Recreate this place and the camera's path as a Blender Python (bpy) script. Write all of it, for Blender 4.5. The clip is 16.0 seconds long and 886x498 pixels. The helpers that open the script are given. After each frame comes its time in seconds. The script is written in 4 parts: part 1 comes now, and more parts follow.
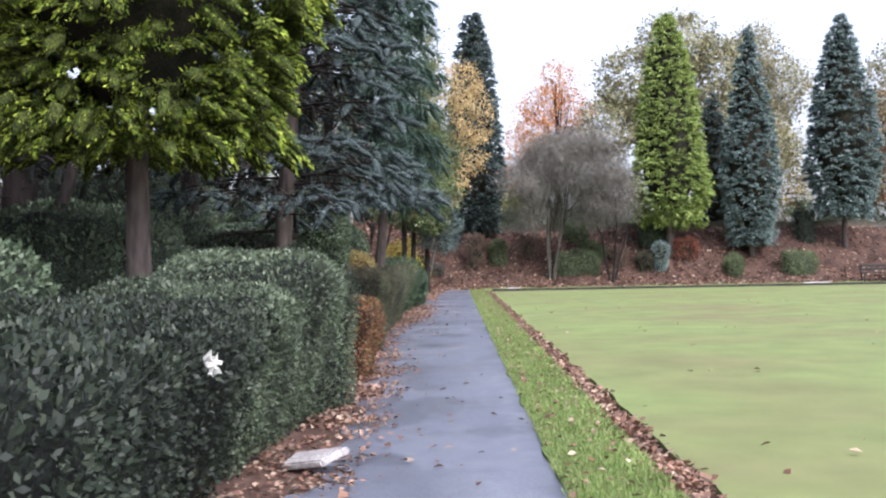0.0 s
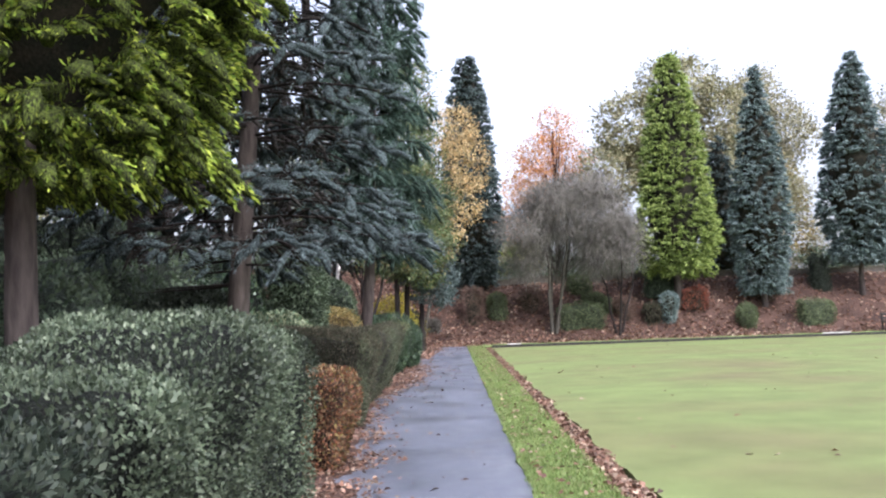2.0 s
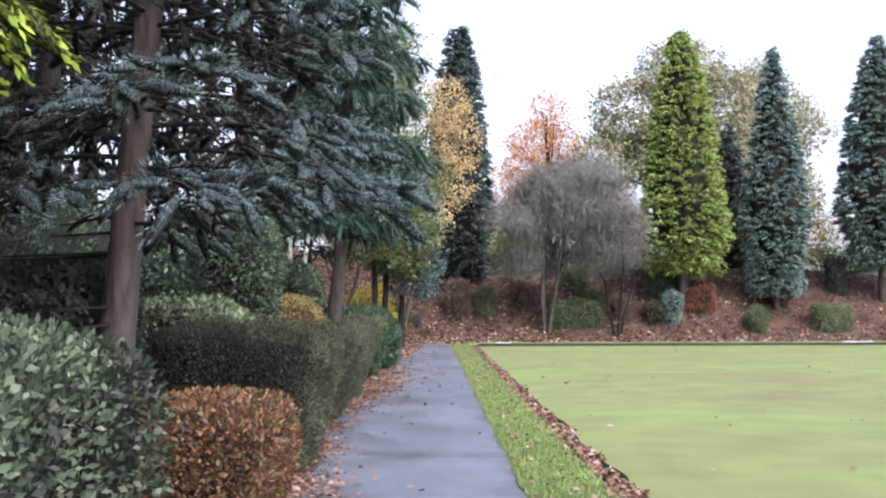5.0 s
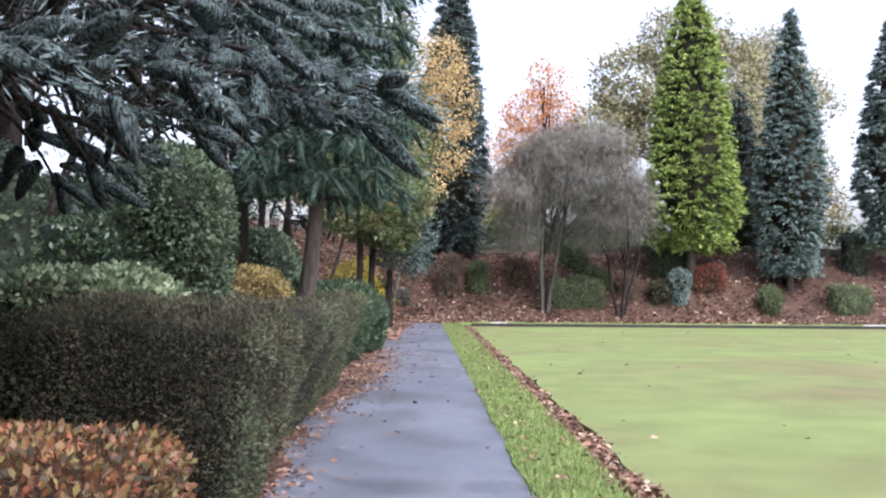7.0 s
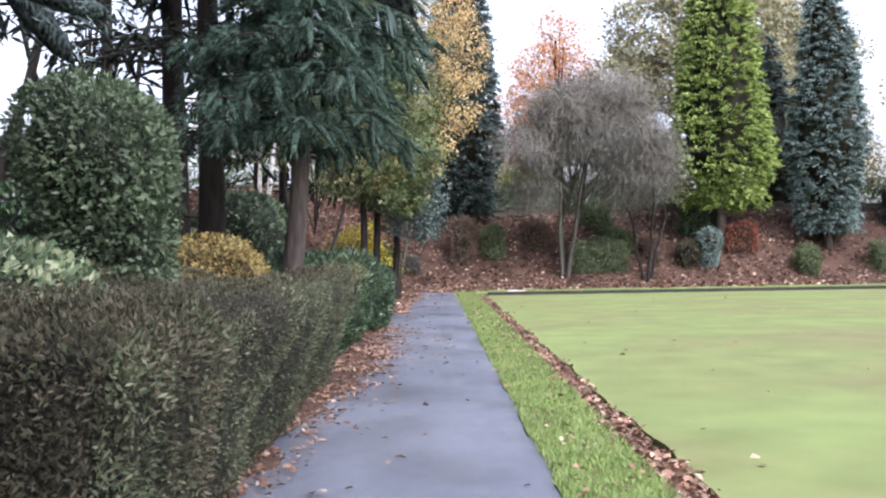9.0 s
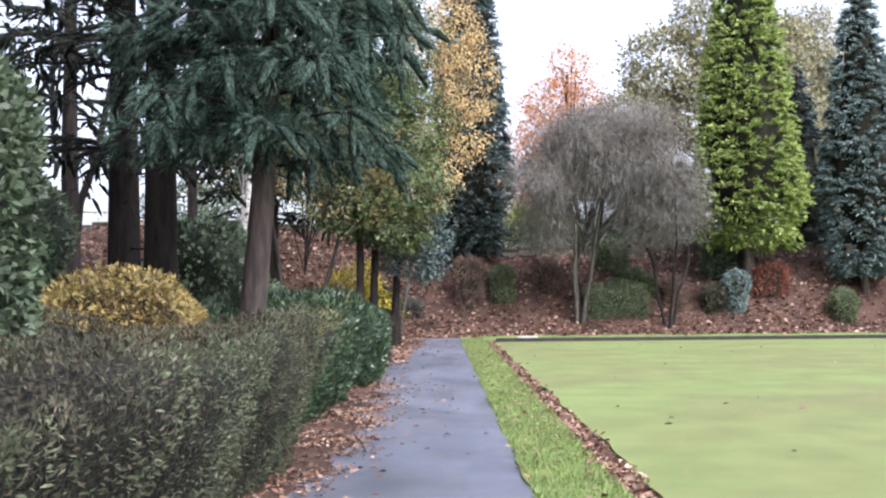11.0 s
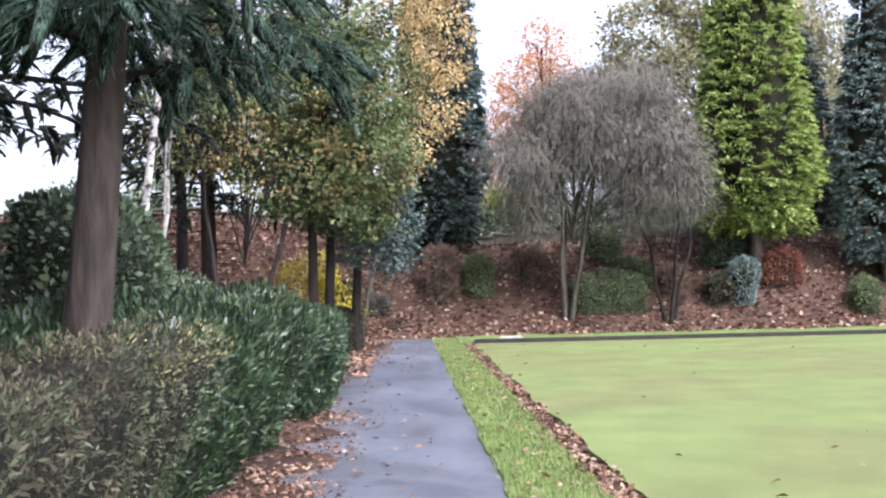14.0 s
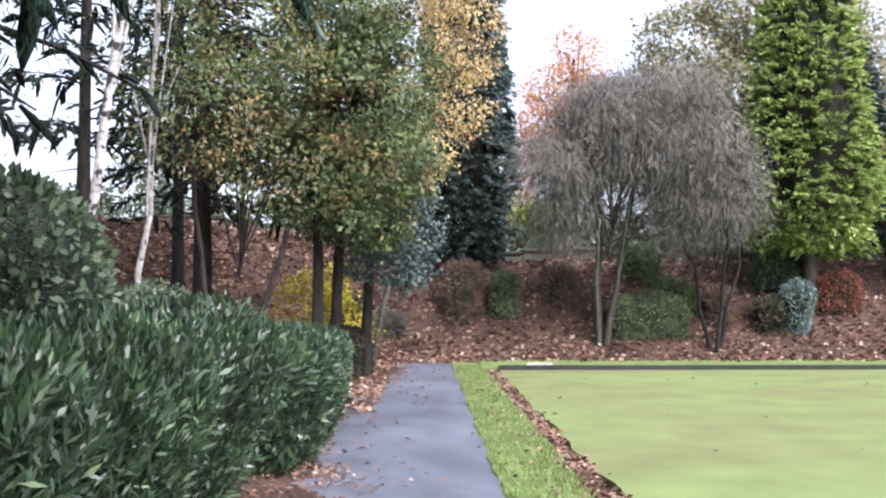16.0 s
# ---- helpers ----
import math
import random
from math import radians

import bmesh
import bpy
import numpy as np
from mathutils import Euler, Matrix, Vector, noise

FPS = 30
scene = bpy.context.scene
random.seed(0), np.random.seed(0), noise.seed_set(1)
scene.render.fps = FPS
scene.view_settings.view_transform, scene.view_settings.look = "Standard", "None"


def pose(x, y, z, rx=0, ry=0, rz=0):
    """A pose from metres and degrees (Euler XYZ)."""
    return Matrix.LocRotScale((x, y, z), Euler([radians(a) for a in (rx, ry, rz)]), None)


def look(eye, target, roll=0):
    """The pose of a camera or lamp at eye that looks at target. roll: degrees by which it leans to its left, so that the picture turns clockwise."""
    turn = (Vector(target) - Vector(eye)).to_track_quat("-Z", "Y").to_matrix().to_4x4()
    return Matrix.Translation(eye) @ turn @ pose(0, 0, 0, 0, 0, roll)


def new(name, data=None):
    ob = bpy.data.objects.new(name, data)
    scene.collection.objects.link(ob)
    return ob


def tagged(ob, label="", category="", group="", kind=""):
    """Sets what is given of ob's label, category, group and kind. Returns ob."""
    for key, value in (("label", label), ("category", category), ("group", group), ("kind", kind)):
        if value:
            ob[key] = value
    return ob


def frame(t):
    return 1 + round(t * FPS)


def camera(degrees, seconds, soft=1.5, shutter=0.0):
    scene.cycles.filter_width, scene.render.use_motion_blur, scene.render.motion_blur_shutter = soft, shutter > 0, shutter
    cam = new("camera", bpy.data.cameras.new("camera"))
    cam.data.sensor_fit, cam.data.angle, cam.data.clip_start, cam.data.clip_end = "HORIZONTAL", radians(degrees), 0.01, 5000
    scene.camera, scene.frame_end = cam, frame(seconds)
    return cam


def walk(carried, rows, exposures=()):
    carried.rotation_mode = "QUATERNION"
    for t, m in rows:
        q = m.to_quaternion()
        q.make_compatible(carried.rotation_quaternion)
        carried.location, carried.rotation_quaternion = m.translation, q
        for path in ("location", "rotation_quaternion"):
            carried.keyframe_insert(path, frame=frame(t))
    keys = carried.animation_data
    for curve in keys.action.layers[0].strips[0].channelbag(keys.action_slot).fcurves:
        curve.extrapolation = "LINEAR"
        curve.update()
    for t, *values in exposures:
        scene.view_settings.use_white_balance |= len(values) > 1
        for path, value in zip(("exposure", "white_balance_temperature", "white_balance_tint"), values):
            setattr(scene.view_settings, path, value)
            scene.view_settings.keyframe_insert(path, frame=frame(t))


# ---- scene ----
cam = camera(44.0, 16.0, soft=2.2)
# seconds, eye x, y, z, yaw (to the left), pitch (up), roll
ROWS = [
    (0.0, 0.043, 0.000, 1.361, 0.59, 0.54, -1.09),
    (0.5, 0.032, 0.651, 1.384, -0.55, 0.33, -1.10),
    (1.0, 0.075, 1.338, 1.396, 1.11, 0.88, -0.90),
    (1.5, 0.058, 1.990, 1.391, 0.10, 1.15, -1.37),
    (2.0, 0.086, 2.648, 1.398, 0.36, 3.36, -2.02),
    (2.5, 0.073, 3.312, 1.388, -0.74, 3.70, -0.31),
    (3.0, 0.049, 3.956, 1.393, 0.93, 2.90, -1.27),
    (3.5, 0.031, 4.616, 1.406, 0.90, 2.85, 0.18),
    (6.0, -0.072, 8.366, 1.411, -1.30, 3.44, -0.77),
    (6.5, -0.070, 9.078, 1.400, -1.36, 3.85, -0.82),
    (7.0, -0.084, 9.817, 1.388, -1.15, 1.79, 0.47),
    (7.5, -0.087, 10.492, 1.399, -2.41, 0.59, -0.33),
    (8.0, -0.071, 11.173, 1.419, -0.50, 1.33, 0.75),
    (8.5, -0.082, 11.836, 1.418, -2.29, 0.62, -0.67),
    (9.0, -0.060, 12.571, 1.410, -0.59, -0.00, -0.94),
    (9.5, -0.075, 13.239, 1.391, -1.45, 0.23, -1.29),
    (10.0, -0.014, 13.926, 1.394, -0.85, 2.17, -1.12),
    (12.5, 0.036, 17.545, 1.392, -0.19, 2.22, -0.28),
    (13.0, 0.010, 18.258, 1.392, -2.09, 1.87, -1.72),
    (13.5, 0.025, 18.966, 1.406, -1.52, 2.45, -0.77),
    (14.0, 0.001, 19.669, 1.411, -2.00, 1.83, -1.28),
    (14.5, 0.017, 20.339, 1.413, -0.70, 2.59, -1.58),
    (15.0, 0.013, 21.013, 1.421, -0.80, 3.13, -1.27),
    (15.5, 0.054, 21.666, 1.425, -1.13, 3.12, -2.24),
    (16.0, 0.099, 22.319, 1.407, -0.80, 2.82, -0.04),
]


def aim(x, y, z, yaw, pitch, roll):
    yaw, pitch = radians(yaw), radians(pitch)
    way = Vector((-math.sin(yaw) * math.cos(pitch), math.cos(yaw) * math.cos(pitch), math.sin(pitch)))
    eye = Vector((x, y, z))
    return look(eye, eye + way, roll)


walk(cam, [(row[0], aim(*row[1:])) for row in ROWS], [(t, e, 5850, 20) for t, e in ((0.0, 1.39), (3.5, 1.44), (7.0, 1.5), (10.0, 1.55), (13.0, 1.6), (16.0, 1.63))])

# ---- sky, sun, exposure ----
world = bpy.data.worlds.new("overcast_sky")
scene.world = world
world.use_nodes = True
wn, wl = world.node_tree.nodes, world.node_tree.links
sky = wn.new("ShaderNodeTexSky")
sky.sky_type = "NISHITA"
sky.sun_disc = False
sky.sun_elevation, sky.sun_rotation = radians(48), radians(141)
sky.air_density, sky.dust_density, sky.ozone_density = 1.0, 4.0, 1.0
pale = wn.new("ShaderNodeHueSaturation")
pale.inputs["Saturation"].default_value = 0.4
wl.new(sky.outputs[0], pale.inputs["Color"])
wl.new(pale.outputs[0], wn["Background"].inputs["Color"])
wn["Background"].inputs["Strength"].default_value = 0.15
sun = new("sun", bpy.data.lights.new("sun", "SUN"))
sun.data.energy, sun.data.angle, sun.data.color = 1.3, radians(40), (1.0, 0.97, 0.93)
sun.matrix_world = look((12, -16, 21), (0, 0, 0))


# ---- materials ----
def shader(name, rough=0.7):
    m = bpy.data.materials.new(name)
    m.use_nodes = True
    n, l = m.node_tree.nodes, m.node_tree.links
    b = n["Principled BSDF"]
    b.inputs["Roughness"].default_value = rough
    b.inputs["Specular IOR Level"].default_value = 0.2
    return m, n, l, b


def ramp_node(n, stops):
    r = n.new("ShaderNodeValToRGB")
    while len(r.color_ramp.elements) < len(stops):
        r.color_ramp.elements.new(0.5)
    for e, (p, c) in zip(r.color_ramp.elements, stops):
        e.position, e.color = p, (*c, 1)
    return r


def noise_node(n, l, scale, detail=4.0, stretch=(1, 1, 1)):
    geo, mp, t = n.new("ShaderNodeNewGeometry"), n.new("ShaderNodeMapping"), n.new("ShaderNodeTexNoise")
    mp.inputs["Scale"].default_value = stretch
    l.new(geo.outputs["Position"], mp.inputs["Vector"])
    l.new(mp.outputs[0], t.inputs["Vector"])
    t.inputs["Scale"].default_value, t.inputs["Detail"].default_value = scale, detail
    return t


def mixed(n, l, kind, fac, a, b):
    m = n.new("ShaderNodeMix")
    m.data_type, m.blend_type = "RGBA", kind
    for sock, v in ((m.inputs[0], fac), (m.inputs[6], a), (m.inputs[7], b)):
        if isinstance(v, (int, float)):
            sock.default_value = v
        elif isinstance(v, tuple):
            sock.default_value = (*v, 1)
        else:
            l.new(v, sock)
    return m.outputs[2]


def bumped(n, l, b, height, strength, distance):
    u = n.new("ShaderNodeBump")
    u.inputs["Strength"].default_value, u.inputs["Distance"].default_value = strength, distance
    l.new(height, u.inputs["Height"])
    l.new(u.outputs[0], b.inputs["Normal"])


def leaf_material(name, stops, patch=(0.75, 1.25), patch_scale=1.5, rough=0.55, glow=0.25, spec=0.3):
    """Leaves: the colour differs from leaf to leaf and in larger patches; light passes through a little."""
    m, n, l, b = shader(name, rough)
    geo = n.new("ShaderNodeNewGeometry")
    r = ramp_node(n, [(i / max(1, len(stops) - 1), c) for i, c in enumerate(stops)])
    l.new(geo.outputs["Random Per Island"], r.inputs[0])
    t = noise_node(n, l, patch_scale, 3)
    p = ramp_node(n, [(0.3, (patch[0],) * 3), (0.7, (patch[1],) * 3)])
    l.new(t.outputs["Fac"], p.inputs[0])
    c = mixed(n, l, "MULTIPLY", 1.0, r.outputs[0], p.outputs[0])
    l.new(c, b.inputs["Base Color"])
    b.inputs["Specular IOR Level"].default_value = spec
    tr, mx = n.new("ShaderNodeBsdfTranslucent"), n.new("ShaderNodeMixShader")
    l.new(c, tr.inputs["Color"])
    mx.inputs[0].default_value = glow
    l.new(b.outputs[0], mx.inputs[1])
    l.new(tr.outputs[0], mx.inputs[2])
    l.new(mx.outputs[0], n["Material Output"].inputs["Surface"])
    return m


def rough_material(name, a, b_, scale, fine, rough=0.9, bump=0.5, distance=0.02, stretch=(1, 1, 1), spots=None):
    """Bark, soil, stone: two colours mixed by a broad noise, darkened and raised by a fine one."""
    m, n, l, b = shader(name, rough)
    t1, t2 = noise_node(n, l, scale, 4, stretch), noise_node(n, l, fine, 6, stretch)
    r = ramp_node(n, [(0.35, a), (0.65, b_)])
    l.new(t1.outputs["Fac"], r.inputs[0])
    d = ramp_node(n, [(0.3, (0.55,) * 3), (0.65, (1.2,) * 3)])
    l.new(t2.outputs["Fac"], d.inputs[0])
    c = mixed(n, l, "MULTIPLY", 1.0, r.outputs[0], d.outputs[0])
    if spots:
        t3 = noise_node(n, l, spots[1], 2)
        s = ramp_node(n, [(spots[2], (0, 0, 0)), (spots[2] + 0.06, (1, 1, 1))])
        l.new(t3.outputs["Fac"], s.inputs[0])
        c = mixed(n, l, "MIX", s.outputs[0], c, spots[0])
    l.new(c, b.inputs["Base Color"])
    bumped(n, l, b, t2.outputs["Fac"], bump, distance)
    return m


M = {
    "soil": rough_material("soil", (0.048, 0.029, 0.022), (0.105, 0.062, 0.045), 1.2, 22, 0.95, 0.8, 0.03),
    "asphalt": rough_material("asphalt", (0.108, 0.118, 0.145), (0.155, 0.166, 0.198), 0.45, 90, 0.5, 0.25, 0.006, (1.3, 0.5, 1), ((0.088, 0.095, 0.115), 0.9, 0.6)),
    "turf": rough_material("turf", (0.12, 0.175, 0.05), (0.175, 0.235, 0.075), 3.0, 120, 0.9, 0.5, 0.01),
    "cut_earth": rough_material("cut_earth", (0.03, 0.035, 0.015), (0.05, 0.045, 0.025), 3, 40),
    # near-black filling of crowns and some shrubs: inner shade put into the colour
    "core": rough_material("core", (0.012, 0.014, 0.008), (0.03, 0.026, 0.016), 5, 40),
    "bark": rough_material("bark", (0.055, 0.044, 0.038), (0.11, 0.09, 0.077), 3, 14, 0.9, 0.9, 0.03, (1, 1, 0.25)),
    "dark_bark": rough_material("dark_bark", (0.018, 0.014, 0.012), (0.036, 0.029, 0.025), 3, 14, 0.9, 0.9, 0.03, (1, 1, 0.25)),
    "grey_bark": rough_material("grey_bark", (0.06, 0.055, 0.045), (0.11, 0.10, 0.08), 3, 16, 0.9, 0.7, 0.02, (1, 1, 0.3)),
    "birch_bark": rough_material("birch_bark", (0.40, 0.38, 0.35), (0.55, 0.52, 0.48), 2, 12, 0.7, 0.4, 0.01, (1, 1, 2.5), ((0.05, 0.04, 0.04), 9, 0.54)),
    "dull_birch": rough_material("dull_birch", (0.22, 0.21, 0.19), (0.36, 0.34, 0.31), 2, 12, 0.8, 0.5, 0.01, (1, 1, 2.0), ((0.05, 0.045, 0.04), 6, 0.56)),
    "stone": rough_material("stone", (0.30, 0.28, 0.27), (0.42, 0.40, 0.38), 4, 40, 0.85, 0.4, 0.01),
    "wall_stone": rough_material("wall_stone", (0.10, 0.09, 0.075), (0.17, 0.15, 0.12), 2, 20, 0.9, 0.6, 0.02),
    "coping": rough_material("coping", (0.08, 0.08, 0.055), (0.15, 0.145, 0.105), 2, 25, 0.9, 0.5, 0.02),
    "white_board": rough_material("white_board", (0.45, 0.45, 0.40), (0.6, 0.59, 0.54), 3, 30, 0.7, 0.3, 0.005),
    "dark_wood": rough_material("dark_wood", (0.03, 0.027, 0.025), (0.05, 0.045, 0.04), 3, 30, 0.7, 0.4, 0.006),
    "leaf_litter": leaf_material("leaf_litter", [(0.085, 0.045, 0.031), (0.165, 0.085, 0.053), (0.235, 0.13, 0.083), (0.34, 0.21, 0.145), (0.115, 0.056, 0.039), (0.50, 0.38, 0.27), (0.07, 0.045, 0.036)], (0.6, 1.25), 0.8, 0.7, 0.1),
    "grass": leaf_material("grass", [(0.115, 0.18, 0.046), (0.175, 0.25, 0.07), (0.25, 0.32, 0.105), (0.27, 0.28, 0.12)], (0.75, 1.2), 2.0, 0.6, 0.25),
    "privet": leaf_material("privet", [(0.042, 0.06, 0.035), (0.072, 0.096, 0.056), (0.105, 0.134, 0.078), (0.05, 0.067, 0.041), (0.18, 0.215, 0.135)], (0.4, 1.5), 2.2, 0.5, 0.2, 0.3),
    "dark_privet": leaf_material("dark_privet", [(0.014, 0.021, 0.014), (0.027, 0.037, 0.024), (0.045, 0.057, 0.037), (0.018, 0.026, 0.017), (0.085, 0.10, 0.066)], (0.35, 1.5), 1.8, 0.5, 0.15, 0.25),
    "copper": leaf_material("copper", [(0.22, 0.07, 0.035), (0.045, 0.048, 0.028), (0.29, 0.125, 0.055), (0.12, 0.05, 0.032), (0.23, 0.18, 0.06), (0.04, 0.035, 0.024), (0.36, 0.22, 0.12)], (0.4, 1.4), 3.5),
    "thuja_brown": leaf_material("thuja_brown", [(0.05, 0.05, 0.032), (0.085, 0.072, 0.05), (0.056, 0.07, 0.04), (0.13, 0.108, 0.078)], (0.4, 1.5), 3.2, 0.75, 0.15, 0.08),
    "thuja_green": leaf_material("thuja_green", [(0.09, 0.125, 0.06), (0.13, 0.165, 0.08), (0.12, 0.13, 0.075), (0.17, 0.205, 0.105)], (0.65, 1.25), 1.8, 0.7, 0.2, 0.1),
    "laurel": leaf_material("laurel", [(0.017, 0.036, 0.017), (0.033, 0.062, 0.028), (0.055, 0.095, 0.042), (0.02, 0.044, 0.02), (0.13, 0.175, 0.085)], (0.3, 1.6), 2.6, 0.34, 0.12, 0.5),
    "holly": leaf_material("holly", [(0.052, 0.08, 0.044), (0.09, 0.126, 0.07), (0.14, 0.18, 0.108)], (0.55, 1.3), 2.0, 0.5, 0.15, 0.25),
    "yellow": leaf_material("yellow", [(0.30, 0.235, 0.075), (0.37, 0.29, 0.10), (0.17, 0.15, 0.055), (0.27, 0.17, 0.055), (0.12, 0.13, 0.055)], (0.7, 1.25), 2.5),
    "bright_yellow": leaf_material("bright_yellow", [(0.42, 0.36, 0.03), (0.5, 0.42, 0.05), (0.3, 0.28, 0.04)], (0.75, 1.2), 2.0),
    "gold": leaf_material("gold", [(0.075, 0.125, 0.018), (0.15, 0.22, 0.028), (0.23, 0.31, 0.038), (0.38, 0.44, 0.06), (0.11, 0.17, 0.025)], (0.5, 1.4), 2.2, 0.6, 0.2, 0.1),
    "gold_green": leaf_material("gold_green", [(0.15, 0.22, 0.05), (0.25, 0.34, 0.08), (0.34, 0.43, 0.115), (0.42, 0.49, 0.15)], (0.75, 1.15), 1.0, 0.6, 0.15),
    "blue_needle": leaf_material("blue_needle", [(0.12, 0.175, 0.16), (0.185, 0.25, 0.23), (0.25, 0.315, 0.29)], (0.65, 1.25), 1.2, 0.6, 0.08),
    # dry brown inner needles, with the dense crown's inner shade in the colour
    "dry_shaded_needle": leaf_material("dry_shaded_needle", [(0.05, 0.042, 0.034), (0.075, 0.062, 0.05), (0.045, 0.05, 0.042)], (0.7, 1.2), 2.0, 0.8, 0.1),
    "spruce_needle": leaf_material("spruce_needle", [(0.08, 0.115, 0.112), (0.135, 0.18, 0.178), (0.22, 0.275, 0.272)], (0.5, 1.35), 1.6, 0.6, 0.08),
    "blue_green": leaf_material("blue_green", [(0.036, 0.072, 0.05), (0.06, 0.106, 0.075), (0.105, 0.16, 0.118)], (0.7, 1.25), 1.6, 0.6, 0.25),
    "dark_needle": leaf_material("dark_needle", [(0.032, 0.042, 0.028), (0.05, 0.064, 0.044), (0.075, 0.09, 0.06)], (0.7, 1.2), 0.8, 0.65, 0.25),
    "slate_needle": leaf_material("slate_needle", [(0.055, 0.085, 0.076), (0.085, 0.12, 0.11), (0.12, 0.155, 0.142)], (0.7, 1.2), 0.8, 0.65, 0.1),
    "green_mixed": leaf_material("green_mixed", [(0.07, 0.115, 0.045), (0.115, 0.165, 0.06), (0.17, 0.205, 0.075), (0.09, 0.13, 0.052), (0.22, 0.21, 0.085)], (0.35, 1.45), 1.5, 0.55, 0.3),
    "autumn_tint": leaf_material("autumn_tint", [(0.17, 0.14, 0.06), (0.24, 0.19, 0.075), (0.30, 0.21, 0.085), (0.13, 0.14, 0.055), (0.36, 0.23, 0.085)], (0.4, 1.35), 1.5, 0.55, 0.3),
    "birch_gold": leaf_material("birch_gold", [(0.54, 0.38, 0.17), (0.66, 0.50, 0.26), (0.40, 0.34, 0.16), (0.62, 0.40, 0.17)], (0.8, 1.15), 1.0, 0.6, 0.35),
    "orange": leaf_material("orange", [(0.56, 0.25, 0.085), (0.64, 0.35, 0.14), (0.52, 0.20, 0.085), (0.62, 0.42, 0.24)], (0.8, 1.15), 0.6, 0.6, 0.35),
    "olive": leaf_material("olive", [(0.20, 0.21, 0.115), (0.28, 0.28, 0.15), (0.34, 0.32, 0.18), (0.26, 0.22, 0.12)], (0.75, 1.2), 0.5, 0.6, 0.3),
    "pale": leaf_material("pale", [(0.25, 0.25, 0.15), (0.32, 0.31, 0.19), (0.36, 0.32, 0.18)], (0.8, 1.15), 0.5, 0.6, 0.35),
    "willow": leaf_material("willow", [(0.11, 0.102, 0.086), (0.155, 0.143, 0.122), (0.205, 0.188, 0.16), (0.13, 0.13, 0.095)], (0.75, 1.2), 1.0, 0.75, 0.1),
    "red_leaf": leaf_material("red_leaf", [(0.22, 0.06, 0.035), (0.28, 0.09, 0.05), (0.15, 0.06, 0.04), (0.09, 0.06, 0.04)], (0.75, 1.2), 2.0),
    "dead_twig": leaf_material("dead_twig", [(0.13, 0.08, 0.06), (0.19, 0.125, 0.095), (0.11, 0.085, 0.06)], (0.8, 1.2), 2.0, 0.8, 0.05),
    "yellow_tip": leaf_material("yellow_tip", [(0.14, 0.14, 0.05), (0.23, 0.225, 0.09), (0.30, 0.28, 0.12), (0.10, 0.105, 0.05)], (0.6, 1.25), 3.0),
    "thuja_side": leaf_material("thuja_side", [(0.06, 0.08, 0.046), (0.10, 0.122, 0.068), (0.085, 0.084, 0.056), (0.155, 0.172, 0.105)], (0.5, 1.4), 2.8, 0.75, 0.15, 0.08),
    "variegated": leaf_material("variegated", [(0.06, 0.10, 0.05), (0.10, 0.15, 0.08), (0.22, 0.26, 0.14), (0.30, 0.32, 0.2)], (0.8, 1.2), 2.0, 0.5),
}


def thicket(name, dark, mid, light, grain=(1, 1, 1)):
    """The inside of a hedge just under its leaves: small twigs and leaf ends, the shade of gaps painted near-black."""
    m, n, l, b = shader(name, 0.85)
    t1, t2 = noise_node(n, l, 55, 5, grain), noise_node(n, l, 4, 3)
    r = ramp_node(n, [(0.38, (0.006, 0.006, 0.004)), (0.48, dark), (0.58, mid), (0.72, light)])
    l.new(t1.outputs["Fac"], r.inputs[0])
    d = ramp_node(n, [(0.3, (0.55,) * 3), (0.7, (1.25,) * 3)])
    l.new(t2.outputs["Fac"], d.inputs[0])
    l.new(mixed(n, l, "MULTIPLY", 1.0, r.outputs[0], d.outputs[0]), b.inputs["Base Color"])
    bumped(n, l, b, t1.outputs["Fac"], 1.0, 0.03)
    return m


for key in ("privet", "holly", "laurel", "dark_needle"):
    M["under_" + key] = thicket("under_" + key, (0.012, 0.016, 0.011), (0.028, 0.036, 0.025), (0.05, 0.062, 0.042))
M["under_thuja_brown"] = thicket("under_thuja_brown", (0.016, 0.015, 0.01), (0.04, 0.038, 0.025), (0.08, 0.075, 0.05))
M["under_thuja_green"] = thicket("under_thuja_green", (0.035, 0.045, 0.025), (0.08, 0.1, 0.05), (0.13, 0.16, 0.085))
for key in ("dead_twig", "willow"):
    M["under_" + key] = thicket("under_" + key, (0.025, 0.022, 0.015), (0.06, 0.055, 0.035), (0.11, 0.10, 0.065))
for key, c in (("gold", (0.11, 0.145, 0.022)), ("gold_green", (0.27, 0.36, 0.09)), ("blue_needle", (0.17, 0.23, 0.215)), ("spruce_needle", (0.115, 0.155, 0.15)), ("dry_shaded_needle", (0.055, 0.048, 0.038)), ("blue_green", (0.075, 0.125, 0.092)), ("slate_needle", (0.08, 0.112, 0.102)), ("under", (0.03, 0.04, 0.03))):
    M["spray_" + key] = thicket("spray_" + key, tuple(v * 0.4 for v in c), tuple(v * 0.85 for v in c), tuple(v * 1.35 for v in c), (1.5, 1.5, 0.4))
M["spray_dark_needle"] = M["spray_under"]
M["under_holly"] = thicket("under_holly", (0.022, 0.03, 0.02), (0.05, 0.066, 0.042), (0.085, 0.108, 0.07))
# laurel and privet bodies darkened further: deep shade between leaves, as colour
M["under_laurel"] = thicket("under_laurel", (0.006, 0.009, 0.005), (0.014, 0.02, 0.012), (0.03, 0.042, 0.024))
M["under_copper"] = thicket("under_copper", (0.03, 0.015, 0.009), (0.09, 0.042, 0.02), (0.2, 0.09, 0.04))
